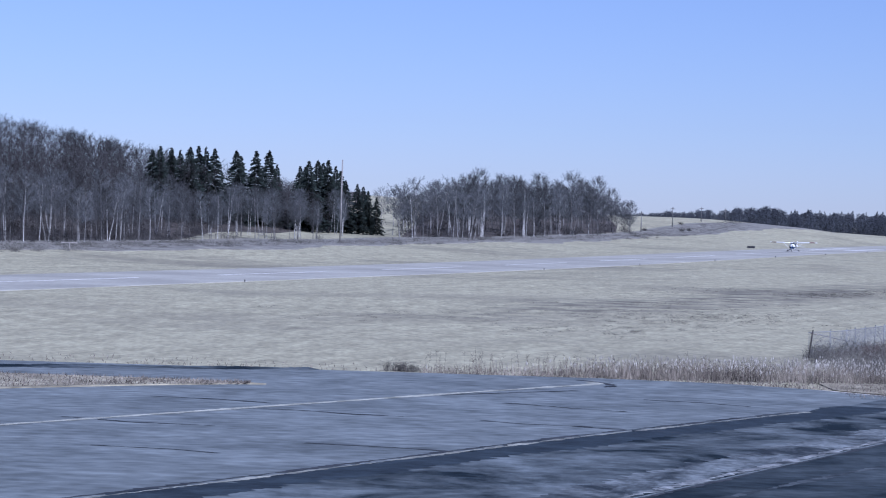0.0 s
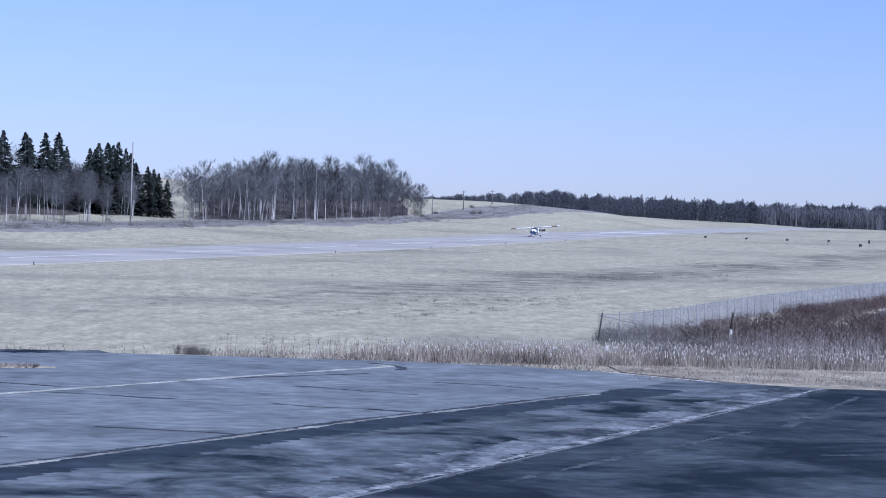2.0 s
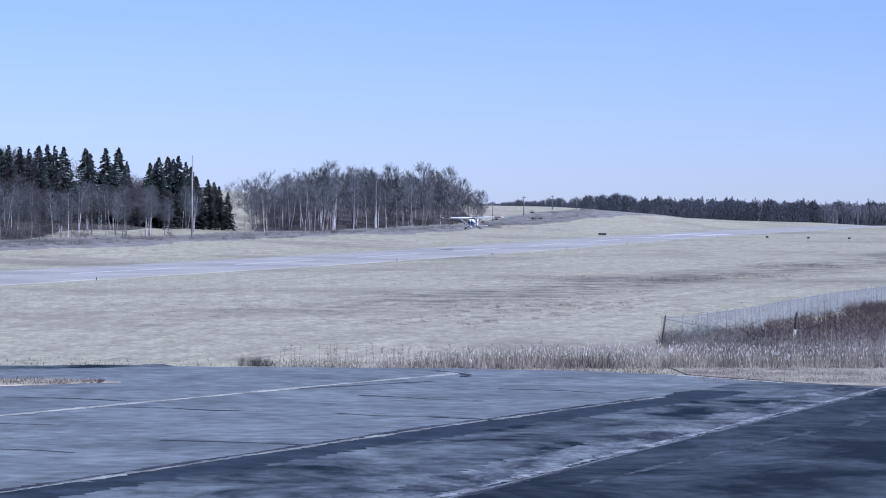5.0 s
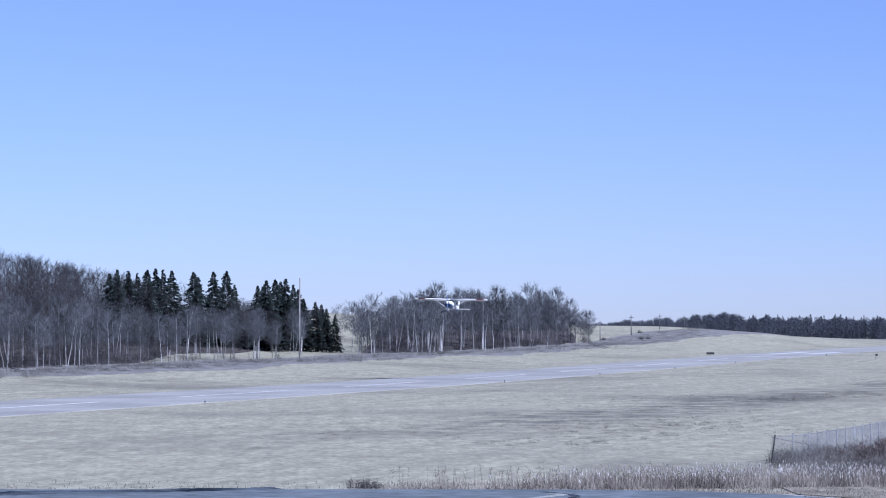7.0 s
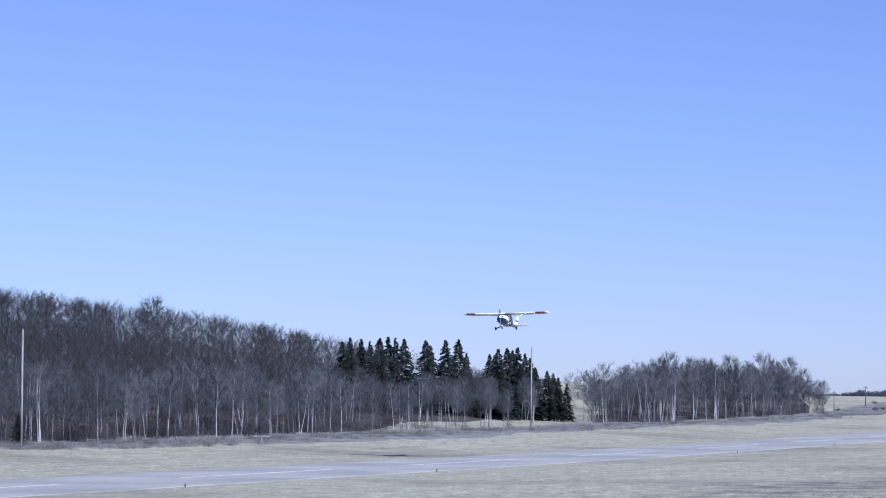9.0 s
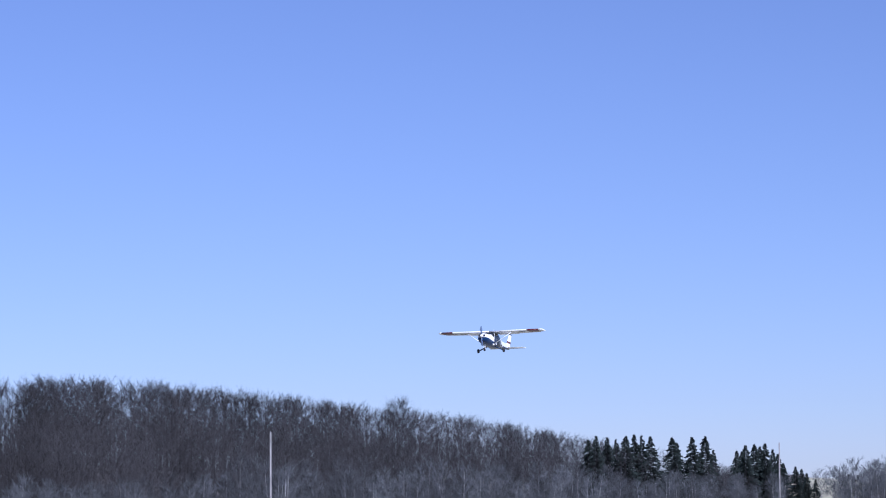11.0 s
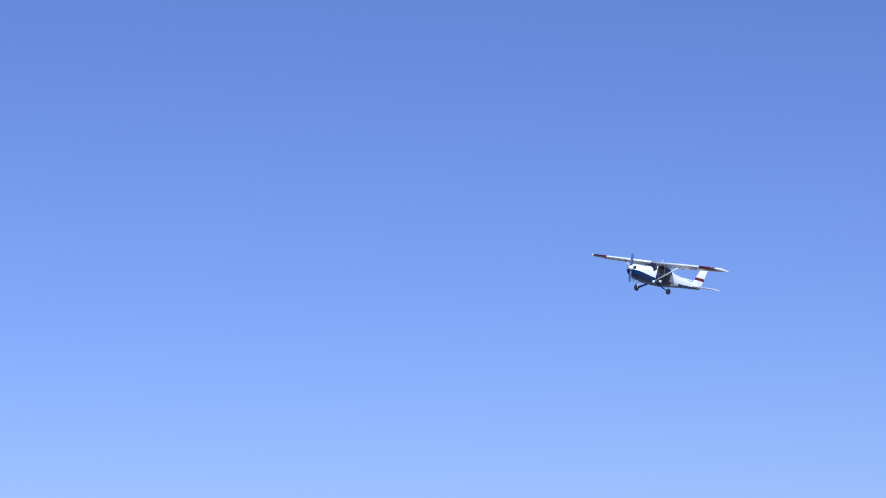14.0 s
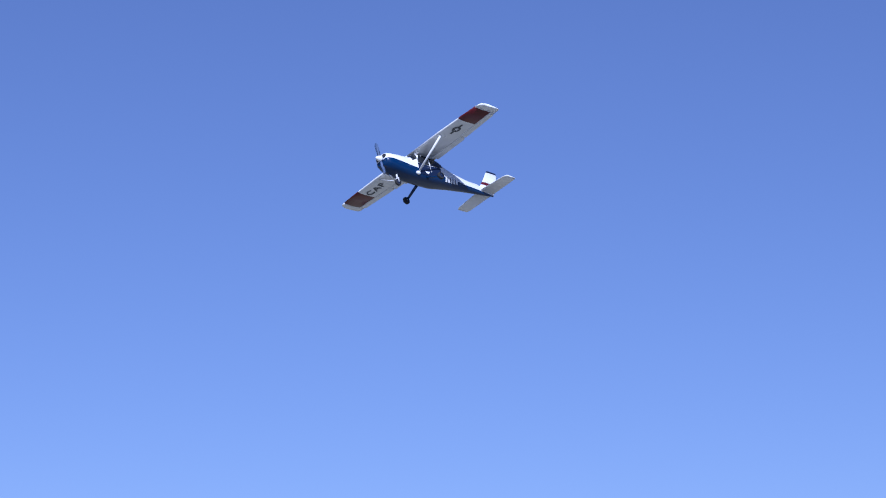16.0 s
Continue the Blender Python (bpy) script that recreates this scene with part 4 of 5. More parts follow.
def build_reeds():
    g = np.random.default_rng(21)
    count = 15000
    x = g.uniform(-3.2, 62, count)
    thin = np.interp(x, [-3.2, 2, 6, 10, 62], [0.008, 0.05, 0.25, 1, 1])
    keep = g.random(count) < thin
    x = x[keep]
    m = len(x)
    near = np.interp(x, [-4, 10, 18, 24, 30, 62], [145.0, 144.8, 145.5, 146.3, 146.5, 146])
    y = near + g.random(m) ** 1.3 * np.interp(x, [-4, 8, 20, 62], [1.5, 5, 8, 8])
    tall = g.uniform(0.45, 1.0, m) * np.interp(x, [-3, 4, 10, 62], [0.65, 0.85, 1.08, 1.05])
    p0 = np.column_stack([x, y, np.zeros(m)])
    lean = g.normal(0, 0.19, (m, 2)) * tall[:, None]
    p1 = np.column_stack([x + lean[:, 0], y + lean[:, 1], tall])
    v, f = cones(p0, p1, g.uniform(0.009, 0.018, m), 3)
    thing("reed_bed", mesh_of("reed_bed", v, [f], [REED]), "bed of dry straw-coloured reeds beside the apron", "reeds", kind="stuff")
    pick = g.random(m) < np.interp(x, [-3, 10, 20, 45], [0.08, 0.16, 0.3, 0.05])
    a, b = p0[pick], p1[pick]
    d = (b - a) / np.linalg.norm(b - a, axis=1, keepdims=True)
    ln = g.uniform(0.1, 0.22, len(a))[:, None]
    c = b - d * ln * 0.5
    w = g.uniform(0.018, 0.034, len(a))
    v0, q0 = tubes(c - d * ln * 0.5, c, w * 0.4, w, 4)
    v1, q1 = tubes(c, c + d * ln * 0.6, w, w * 0.2, 4)
    v, f = joined([(v0, q0), (v1, q1)])
    thing("reed_heads", mesh_of("reed_heads", v, f, [REED_HEAD]), "pale fluffy seed heads on the dry reeds", "reeds", kind="stuff")
    # tall weeds standing over the reeds
    wx = -2 + 16 * g.random(90) ** 0.6
    wy = 146 + g.random(90) * 4
    h = g.uniform(0.5, 1.2, 90)
    a = np.column_stack([wx, wy, np.zeros(90)])
    b = a + np.column_stack([g.normal(0, 0.1, (90, 2)), h])
    i = g.integers(0, 90, 500)
    t = g.uniform(0.45, 1, 500)[:, None]
    s = a[i] + (b[i] - a[i]) * t
    e = s + np.column_stack([g.normal(0, 0.13, (500, 2)), g.uniform(0.02, 0.25, 500)])
    v, f = joined([cones(a, b, np.full(90, 0.01)), cones(s, e, np.full(500, 0.009))])
    thing("tall_weeds", mesh_of("tall_weeds", v, f, [BRUSH]), "thin brown dead weeds above the reeds", "weeds", kind="stuff")
    # pale stalks standing before the brush
    m = 4200
    sx, sy = g.uniform(26, 66, m), 147.5 + g.random(m) ** 1.4 * 10
    a = np.column_stack([sx, sy, np.zeros(m)])
    b = a + np.column_stack([g.normal(0, 0.14, (m, 2)), g.uniform(0.7, 1.9, m)])
    i = g.integers(0, m, m * 3)
    f0 = a[i] + (b - a)[i] * g.uniform(0.45, 1.0, len(i))[:, None]
    f1 = f0 + np.column_stack([g.normal(0, 0.1, (len(i), 2)), g.uniform(0.08, 0.32, len(i))])
    v, f = joined([cones(a, b, np.full(m, 0.012)), slivers(f0, f1, np.full(len(i), 0.012))])
    thing("dead_stalks", mesh_of("dead_stalks", v, f, [STALK]), "tall pale grey dead stalks before the brush", "weeds", kind="stuff")
    # grass blades along verge, island and field edge
    n = 9000
    x = g.uniform(-40, 45, n)
    y = np.interp(x, [-40, 0, 8, 19, 27, 45], [147, 145.1, 145, 140.5, 133, 131]) + g.random(n) ** 2 * 7
    far = (x < -1) & (g.random(n) < 0.9)
    x, y = np.where(far, g.uniform(19, 45, n), x), np.where(far, g.uniform(133.5, 146, n), y)
    hh = g.uniform(0.06, 0.22, n)
    a = np.column_stack([x, y, np.full(n, 0.0)])
    b = a + np.column_stack([g.normal(0, 0.07, (n, 2)), hh])
    k = 2500
    ix = g.uniform(-30, -8.5, k)
    top = np.interp(ix, [-30, -18.5, -12, -8.5], [134.4, 133.4, 132.7, 131.7])
    low = np.interp(ix, [-30, -18.6, -13.5, -8.5], [114.5, 123.3, 127.9, 130.8])
    iy = low + (top - low) * g.random(k)
    a2 = np.column_stack([ix, iy, np.full(k, 0.09)])
    b2 = a2 + np.column_stack([g.normal(0, 0.08, (k, 2)), g.uniform(0.06, 0.22, k)])
    v, f = joined([cones(a, b, np.full(n, 0.02)), cones(a2, b2, np.full(k, 0.02))])
    thing("grass_tufts", mesh_of("grass_tufts", v, f, [REED]), "tufts of dry grass along the edge of the apron", "grass", kind="stuff")


# ---- fence, poles, airfield fittings ----
def build_fence():
    fence = tagged(new("chain_link_fence"), "weathered chain-link fence with leaning end posts and a brace", "fence")
    path = [(21.9, 173.2), (24.3, 176.5), (66, 288.5), (108, 400)]
    pts = np.array(path)
    seg = np.linalg.norm(np.diff(pts, axis=0), axis=1)
    at = np.concatenate([[0], np.cumsum(seg)])

    def on(d):
        return np.interp(d, at, pts[:, 0]), np.interp(d, at, pts[:, 1])

    tall = 1.55
    rng = random.Random(3)
    posts = np.arange(0, at[-1], 2.75)
    for d in posts:
        x, y = on(d)
        bm = bmesh.new()
        lean = Vector((rng.uniform(-0.05, 0.05), rng.uniform(-0.05, 0.05), tall + 0.08))
        if d == 0:
            lean = Vector((0.26, 0.0, tall + 0.1))
        r = 0.05 if d == 0 else 0.032
        cyl_bm(bm, r, r, (0, 0, -0.3), lean, 8)
        cyl_bm(bm, r * 1.15, 0.01, lean, lean + Vector((0, 0, 0.06)), 8)
        p = part("post", from_bm("post", bm, [DARK_WOOD if d == 0 else STEEL]), fence, "dark leaning end post" if d == 0 else "")
        p.location = (x, y, float(height(x, y)))
    dd = np.arange(0, at[-1], 2.75)
    X, Y = on(dd)
    Z = height(X, Y) + tall
    a = np.column_stack([X, Y, Z])
    v, q = tubes(a[:-1], a[1:], np.full(len(a) - 1, 0.024), np.full(len(a) - 1, 0.024), 6)
    part("top_rail", mesh_of("top_rail", v, [q], [STEEL]), fence)
    bm = bmesh.new()
    x0, y0 = on(0)
    x1, y1 = on(7.5)
    cyl_bm(bm, 0.03, 0.03, (x0 + 0.15, y0, tall * 0.98), (x1, y1, tall * 0.5), 6)
    part("brace", from_bm("brace", bm, [OLD_WOOD]), fence, "pale diagonal brace")
    # woven wire, too fine to pick apart
    d0 = np.arange(-tall, at[-1], 0.11)
    p0, p1 = [], []
    for sgn in (1, -1):
        for d in d0:
            lo, hi = max(0.0, d), min(at[-1] - 0.01, d + tall)
            if hi <= lo:
                continue
            z0, z1 = (lo - d, hi - d) if sgn > 0 else (tall - (lo - d), tall - (hi - d))
            xa, ya = on(lo)
            xb, yb = on(hi)
            p0.append((xa, ya, float(height(xa, ya)) + z0)), p1.append((xb, yb, float(height(xb, yb)) + z1))
    v, q = tubes(p0, p1, np.full(len(p0), 0.0047), np.full(len(p0), 0.0047), 3)
    tagged(part("wire_mesh", mesh_of("wire_mesh", v, [q], [WIRE]), fence), kind="stuff")


def build_poles():
    for az, n, el in ((-2.03, -62, 0.99), (-11.99, -55, 1.28)):
        x, y = at_az(az, n)
        z = float(height(x, y))
        top = 8 + math.hypot(x, y) * math.tan(radians(el)) - z
        bm = bmesh.new()
        cyl_bm(bm, 0.155, 0.105, (0, 0, -0.5), (0.06, 0, top), 12)
        cyl_bm(bm, 0.11, 0.05, (0.06, 0, top), (0.06, 0, top + 0.1), 12)
        ob = thing("tall_pole", from_bm("tall_pole", bm, [OLD_WOOD]), "tall bare weathered pole before the woods", "pole", "tall bare poles")
        ob.location = (x, y, z)
    for az, d, el in ((3.88, 864, 0.16), (4.49, 911, 0.26), (5.05, 969, 0.28), (5.52, 1000, 0.26)):
        x, y = d * math.sin(radians(az)), d * math.cos(radians(az))
        pole = tagged(new("utility_pole"), "distant wooden utility pole with a crossarm", "utility pole", "utility poles on the hill")
        pole.location = (x, y, float(height(x, y)))
        top = 8 + d * math.tan(radians(el)) - pole.location.z
        bm = bmesh.new()
        cyl_bm(bm, 0.17, 0.11, (0, 0, -0.5), (0, 0, top), 10)
        part("shaft", from_bm("shaft", bm, [BARK]), pole)
        bm = bmesh.new()
        box_bm(bm, (1.5, 0.1, 0.12), pose(0, 0.12, top - 0.6), 0.01)
        part("crossarm", from_bm("crossarm", bm, [DARK_WOOD]), pole)
        bm = bmesh.new()
        for k in (-0.65, -0.25, 0.25, 0.65):
            cyl_bm(bm, 0.05, 0.03, (k, 0.12, top - 0.55), (k, 0.12, top - 0.37), 8)
        part("insulators", from_bm("insulators", bm, [LAMP_GLASS]), pole)


def runway_light(x, y, tall=0.42):
    ob = tagged(new("runway_light"), "small runway edge light on a stake in the grass", "runway light", "runway edge lights")
    ob.location = (x, y, float(height(x, y)))
    bm = bmesh.new()
    cyl_bm(bm, 0.1, 0.09, (0, 0, -0.05), (0, 0, 0.06), 10)
    cyl_bm(bm, 0.035, 0.035, (0, 0, 0.06), (0, 0, tall - 0.14), 8)
    part("stake", from_bm("stake", bm, [BLACK]), ob)
    bm = bmesh.new()
    cyl_bm(bm, 0.07, 0.075, (0, 0, tall - 0.14), (0, 0, tall - 0.04), 10)
    cyl_bm(bm, 0.075, 0.03, (0, 0, tall - 0.04), (0, 0, tall), 10)
    part("lens", from_bm("lens", bm, [DARK_WOOD]), ob)


def build_fittings():
    x, y = 13.9, 431.0
    s0 = float(to_sn(x, y)[0])
    for k in range(-7, 12):
        if k != -1:
            runway_light(*to_xy(s0 + k * 61.6, 12.6), 0.3)
    # row of approach path lights beside the runway
    for k, n in enumerate((34.5, 43.8, 53.0, 62.3)):
        x, y = to_xy(to_sn(106.4, 653)[0], n)
        ob = tagged(new("approach_light_unit"), "black approach light box on thin legs in the grass", "approach light", "approach path lights")
        ob.location = (x, y, float(height(x, y)))
        bm = bmesh.new()
        box_bm(bm, (0.52, 0.7, 0.3), pose(0, 0, 0.98, 4), 0.04)
        box_bm(bm, (0.56, 0.2, 0.04), pose(0, -0.4, 1.15, -8), 0.01)
        part("housing", from_bm("housing", bm, [BLACK]), ob)
        for a, b in ((-0.28, -0.3), (0.28, -0.3), (0, 0.3)):
            bm = bmesh.new()
            cyl_bm(bm, 0.03, 0.03, (a, b, -0.1), (a, b, 0.78), 8)
            part("leg", from_bm("leg", bm, [STEEL]), ob)
    for x, y, w, h in ((to_xy(258, 70)[0], to_xy(258, 70)[1], 0.6, 0.6), (to_xy(330, 66)[0], to_xy(330, 66)[1], 0.4, 0.8)):
        ob = tagged(new("control_cabinet"), "dark control cabinet standing in the grass", "cabinet", "control cabinets")
        ob.location = (x, y, float(height(x, y)))
        bm = bmesh.new()
        box_bm(bm, (w, 0.5, h), pose(0, 0, h / 2), 0.03)
        part("body", from_bm("body", bm, [BLACK]), ob)
        bm = bmesh.new()
        box_bm(bm, (w + 0.1, 0.6, 0.06), pose(0, 0, h + 0.03), 0.02)
        part("cap", from_bm("cap", bm, [STEEL]), ob)
    # long low dark sign across the runway
    x, y = 76.4, 722.4
    ob = tagged(new("airfield_sign"), "long low dark sign on short legs beside the runway", "sign")
    ob.location = (x, y, float(height(x, y)))
    ob.rotation_euler = (0, 0, radians(-6))
    bm = bmesh.new()
    box_bm(bm, (1.95, 0.2, 0.55), pose(0, 0, 0.55), 0.03)
    part("panel", from_bm("panel", bm, [BLACK]), ob)
    for k in (-0.75, 0, 0.75):
        bm = bmesh.new()
        cyl_bm(bm, 0.03, 0.03, (k, 0, -0.1), (k, 0, 0.3), 8)
        part("leg", from_bm("leg", bm, [STEEL]), ob)
    # leaning marker post in the brush
    bm = bmesh.new()
    cyl_bm(bm, 0.09, 0.085, (0, 0, -0.3), (0.08, 0, 1.0), 10, 1)
    cyl_bm(bm, 0.087, 0.075, (0.08, 0, 1.0), (0.19, 0, 2.0), 10, 0)
    ob = thing("marker_post", from_bm("marker_post", bm, [DARK_WOOD, LAMP_GLASS]), "leaning post, white below and dark above, in brush", "post")
    ob.location = (29.6, 171.5, 0)
    # crossbar stand at the wood's edge
    x, y = at_az(-7.32, -49)
    ob = tagged(new("crossbar_stand"), "grey wooden crossbar on a single post in scrub", "stand")
    ob.location = (x, y, float(height(x, y)))
    bm = bmesh.new()
    cyl_bm(bm, 0.07, 0.06, (0, 0, -0.2), (0, 0, 1.15), 8)
    part("post", from_bm("post", bm, [OLD_WOOD]), ob)
    bm = bmesh.new()
    box_bm(bm, (2.4, 0.12, 0.14), pose(0, 0, 1.2), 0.01)
    part("crossbar", from_bm("crossbar", bm, [OLD_WOOD]), ob)


def build_house():
    wall = material("tan_house_siding", (0.42, 0.36, 0.28), (0.55, 0.48, 0.38), 0.8, 0.85)
    roof = material("dark_roof_shingle", (0.05, 0.045, 0.045), (0.1, 0.09, 0.085), 2, 0.9)
    pane = material("dark_window_glass", (0.02, 0.025, 0.03), (0.04, 0.045, 0.05), 2, 0.15)
    for az, d, w, el in ((-1.8, 870, 6.0, 0.46),):
        x, y = at_az(az, -122)
        z = float(height(x, y))
        house = tagged(new("house"), "distant tan house with a dark gabled roof", "house", "houses on the hill")
        house.location = (x, y, z)
        bm = bmesh.new()
        h = 3.0
        box_bm(bm, (w, 7, h + 1), pose(0, 0, (h - 1) / 2))
        part("wall", from_bm("wall", bm, [wall]), house)
        bm = bmesh.new()
        o = [bm.verts.new(c) for c in ((-w / 2 - 0.4, -3.9, h), (w / 2 + 0.4, -3.9, h), (w / 2 + 0.4, 3.9, h), (-w / 2 - 0.4, 3.9, h), (-w / 2 - 0.4, 0, h + 2.1), (w / 2 + 0.4, 0, h + 2.1))]
        for f in ((0, 1, 5, 4), (2, 3, 4, 5), (0, 4, 3), (1, 2, 5), (0, 3, 2, 1)):
            bm.faces.new([o[k] for k in f])
        part("roof", from_bm("roof", bm, [roof]), house)
        for k in (-2.4, 0.6, 2.8):
            bm = bmesh.new()
            box_bm(bm, (1.0, 0.08, 1.2), pose(k, -3.53, 1.7), 0.02)
            part("window", from_bm("window", bm, [pane]), house)


build_apron()
build_trees()
build_woods()
build_undergrowth()
build_reeds()
build_fence()
build_poles()
build_fittings()
build_house()


# ---- the aeroplane ----
def paint(name, colour, rough=0.28):
    m = material(name, tuple(c * 0.92 for c in colour), colour, 1.3, rough, fine=0)
    m.node_tree.nodes["Principled BSDF"].inputs["Coat Weight"].default_value = 0.12
    return m


def banded(name, base, band, tests):
    """Paint with a second colour inside limits of the thing's own axes: rows of (axis, low, high, absolute)."""
    m = paint(name, base)
    n, l = m.node_tree.nodes, m.node_tree.links
    bsdf = n["Principled BSDF"]
    src = bsdf.inputs["Base Color"].links[0].from_socket
    co, sp = n.new("ShaderNodeTexCoord"), n.new("ShaderNodeSeparateXYZ")
    l.new(co.outputs["Object"], sp.inputs[0])
    fac = None
    for axis, low, high, absolute in tests:
        v = sp.outputs[axis]
        if absolute:
            ab = n.new("ShaderNodeMath")
            ab.operation = "ABSOLUTE"
            l.new(v, ab.inputs[0])
            v = ab.outputs[0]
        for op, lim in (("GREATER_THAN", low), ("LESS_THAN", high)):
            c = n.new("ShaderNodeMath")
            c.operation = op
            l.new(v, c.inputs[0])
            c.inputs[1].default_value = lim
            if fac is None:
                fac = c.outputs[0]
            else:
                mu = n.new("ShaderNodeMath")
                mu.operation = "MULTIPLY"
                l.new(fac, mu.inputs[0])
                l.new(c.outputs[0], mu.inputs[1])
                fac = mu.outputs[0]
    mix = n.new("ShaderNodeMix")
    mix.data_type = "RGBA"
    mix.inputs[7].default_value = (*band, 1)
    l.new(fac, mix.inputs[0])
    l.new(src, mix.inputs[6])
    l.new(mix.outputs[2], bsdf.inputs["Base Color"])
    return m


WHITE_C, BLUE_C, RED_C = (0.78, 0.78, 0.765), (0.0025, 0.023, 0.08), (0.095, 0.0095, 0.014)
WHITE = paint("aeroplane_white", WHITE_C)
BLUE = paint("aeroplane_blue", BLUE_C)
# fin cap and hubs; on the cabin sides it also carries wing shade
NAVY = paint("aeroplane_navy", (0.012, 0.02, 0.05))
WING = banded("aeroplane_wing_white_red", WHITE_C, RED_C, [(0, 4.0, 5.23, True), (1, -0.58, 0.9, False)])
FIN = banded("aeroplane_fin_white_red", WHITE_C, RED_C, [(2, 1.72, 1.93, False)])
RUBBER = material("tyre_rubber", (0.012, 0.012, 0.013), (0.03, 0.03, 0.03), 9, 0.8)
CHROME = material("bright_metal", (0.6, 0.6, 0.6), (0.75, 0.75, 0.75), 6, 0.25, 0.9)
GLASS = material("tinted_cabin_glass", (0.012, 0.014, 0.018), (0.02, 0.024, 0.03), 3, 0.06)
GLASS.node_tree.nodes["Principled BSDF"].inputs["Specular IOR Level"].default_value = 0.6
GREY_MARK = material("dark_grey_mark", (0.05, 0.055, 0.065), (0.075, 0.08, 0.09), 5, 0.5)
BLADE = material("propeller_grey_blue", (0.06, 0.09, 0.16), (0.09, 0.13, 0.23), 5, 0.4)

# stations along the body: y, bottom, top, half width, squareness
BODY = [(2.86, 0.92, 1.5, 0.33, 2.3), (2.78, 0.82, 1.58, 0.45, 2.5), (2.5, 0.7, 1.63, 0.53, 2.7), (1.9, 0.58, 1.67, 0.57, 2.8), (1.35, 0.52, 1.7, 0.57, 3.0), (1.05, 0.5, 1.73, 0.57, 3.0),
        (0.62, 0.5, 2.06, 0.57, 3.4), (0.3, 0.5, 2.14, 0.58, 3.6), (-0.7, 0.53, 2.13, 0.57, 3.6), (-1.05, 0.56, 2.06, 0.55, 3.2), (-1.55, 0.63, 1.86, 0.49, 2.8), (-2.2, 0.72, 1.71, 0.41, 2.5),
        (-3.3, 0.85, 1.59, 0.29, 2.3), (-4.4, 0.96, 1.5, 0.18, 2.2), (-5.3, 1.05, 1.4, 0.09, 2.0), (-5.68, 1.1, 1.32, 0.04, 2.0)]


def station(y):
    rows = np.array(BODY)[::-1]
    return [float(np.interp(y, rows[:, 0], rows[:, k])) for k in range(1, 5)]


def skin(y, a, off=0.0):
    lo, hi, w, p = station(y)
    c, s = math.cos(a), math.sin(a)
    k = (abs(c) ** p + abs(s) ** p) ** (-1 / p)
    return Vector(((w + off) * c * k, y, (lo + hi) / 2 + ((hi - lo) / 2 + off) * s * k))


def skin_at(y, z, side, off=0.0):
    """The body's side at a height."""
    lo, hi, w, p = station(y)
    f = min(0.995, abs((z - (lo + hi) / 2) / ((hi - lo) / 2)))
    return Vector((side * (w * (1 - f ** p) ** (1 / p) + off), y, z))


def body_paint():
    m = paint("aeroplane_body_white_blue", WHITE_C)
    n, l = m.node_tree.nodes, m.node_tree.links
    bsdf = n["Principled BSDF"]
    src = bsdf.inputs["Base Color"].links[0].from_socket
    co, sp = n.new("ShaderNodeTexCoord"), n.new("ShaderNodeSeparateXYZ")
    l.new(co.outputs["Object"], sp.inputs[0])
    cv = n.new("ShaderNodeFloatCurve")
    ra = n.new("ShaderNodeMapRange")
    ra.inputs[1].default_value, ra.inputs[2].default_value = -6.0, 3.0
    l.new(sp.outputs[1], ra.inputs[0])
    c = cv.mapping.curves[0]
    line = [(-6.0, 1.15), (-4.5, 1.13), (-3.0, 1.08), (-2.0, 1.08), (-1.3, 1.02), (-0.6, 0.97), (0.6, 1.0), (1.6, 1.08), (2.4, 1.17), (3.0, 1.2)]
    c.points[0].location = ((line[0][0] + 6) / 9, line[0][1] / 2)
    c.points[1].location = ((line[-1][0] + 6) / 9, line[-1][1] / 2)
    for y, z in line[1:-1]:
        c.points.new((y + 6) / 9, z / 2)
    cv.mapping.update()
    l.new(ra.outputs[0], cv.inputs[1])
    db = n.new("ShaderNodeMath")
    db.operation = "MULTIPLY"
    db.inputs[1].default_value = 2.0
    l.new(cv.outputs[0], db.inputs[0])
    ls = n.new("ShaderNodeMath")
    ls.operation = "LESS_THAN"
    l.new(sp.outputs[2], ls.inputs[0])
    l.new(db.outputs[0], ls.inputs[1])
    mix = n.new("ShaderNodeMix")
    mix.data_type = "RGBA"
    mix.inputs[7].default_value = (*BLUE_C, 1)
    l.new(ls.outputs[0], mix.inputs[0])
    l.new(src, mix.inputs[6])
    l.new(mix.outputs[2], bsdf.inputs["Base Color"])
    return m


def loft(rings, close=True):
    bm = bmesh.new()
    rows = [[bm.verts.new(p) for p in r] for r in rings]
    k = len(rings[0])
    for a, b in zip(rows, rows[1:]):
        for i in range(k if close else k - 1):
            j = (i + 1) % k
            bm.faces.new((a[i], a[j], b[j], b[i])).smooth = True
    if close:
        bm.faces.new(rows[0])
        bm.faces.new(rows[-1][::-1])
    return bm


def foil(chord, thick, k=9):
    """An aerofoil outline: (along the chord from the front, up), once round."""
    xs = [0.5 * (1 - math.cos(math.pi * i / k)) for i in range(k + 1)]
    th = [5 * thick * (0.2969 * math.sqrt(x) - 0.126 * x - 0.3516 * x * x + 0.2843 * x ** 3 - 0.1036 * x ** 4) for x in xs]
    up = [(x * chord, t * chord * 1.25) for x, t in zip(xs, th)]
    lo = [(x * chord, -t * chord * 0.75) for x, t in zip(xs, th)]
    return up + lo[-2:0:-1]


def wing_bm(side, stations, thick):
    rings = []
    for x, y, z, chord in stations:
        rings.append([Vector((side * x, y - c, z + u)) for c, u in foil(chord, thick)])
    return loft(rings)


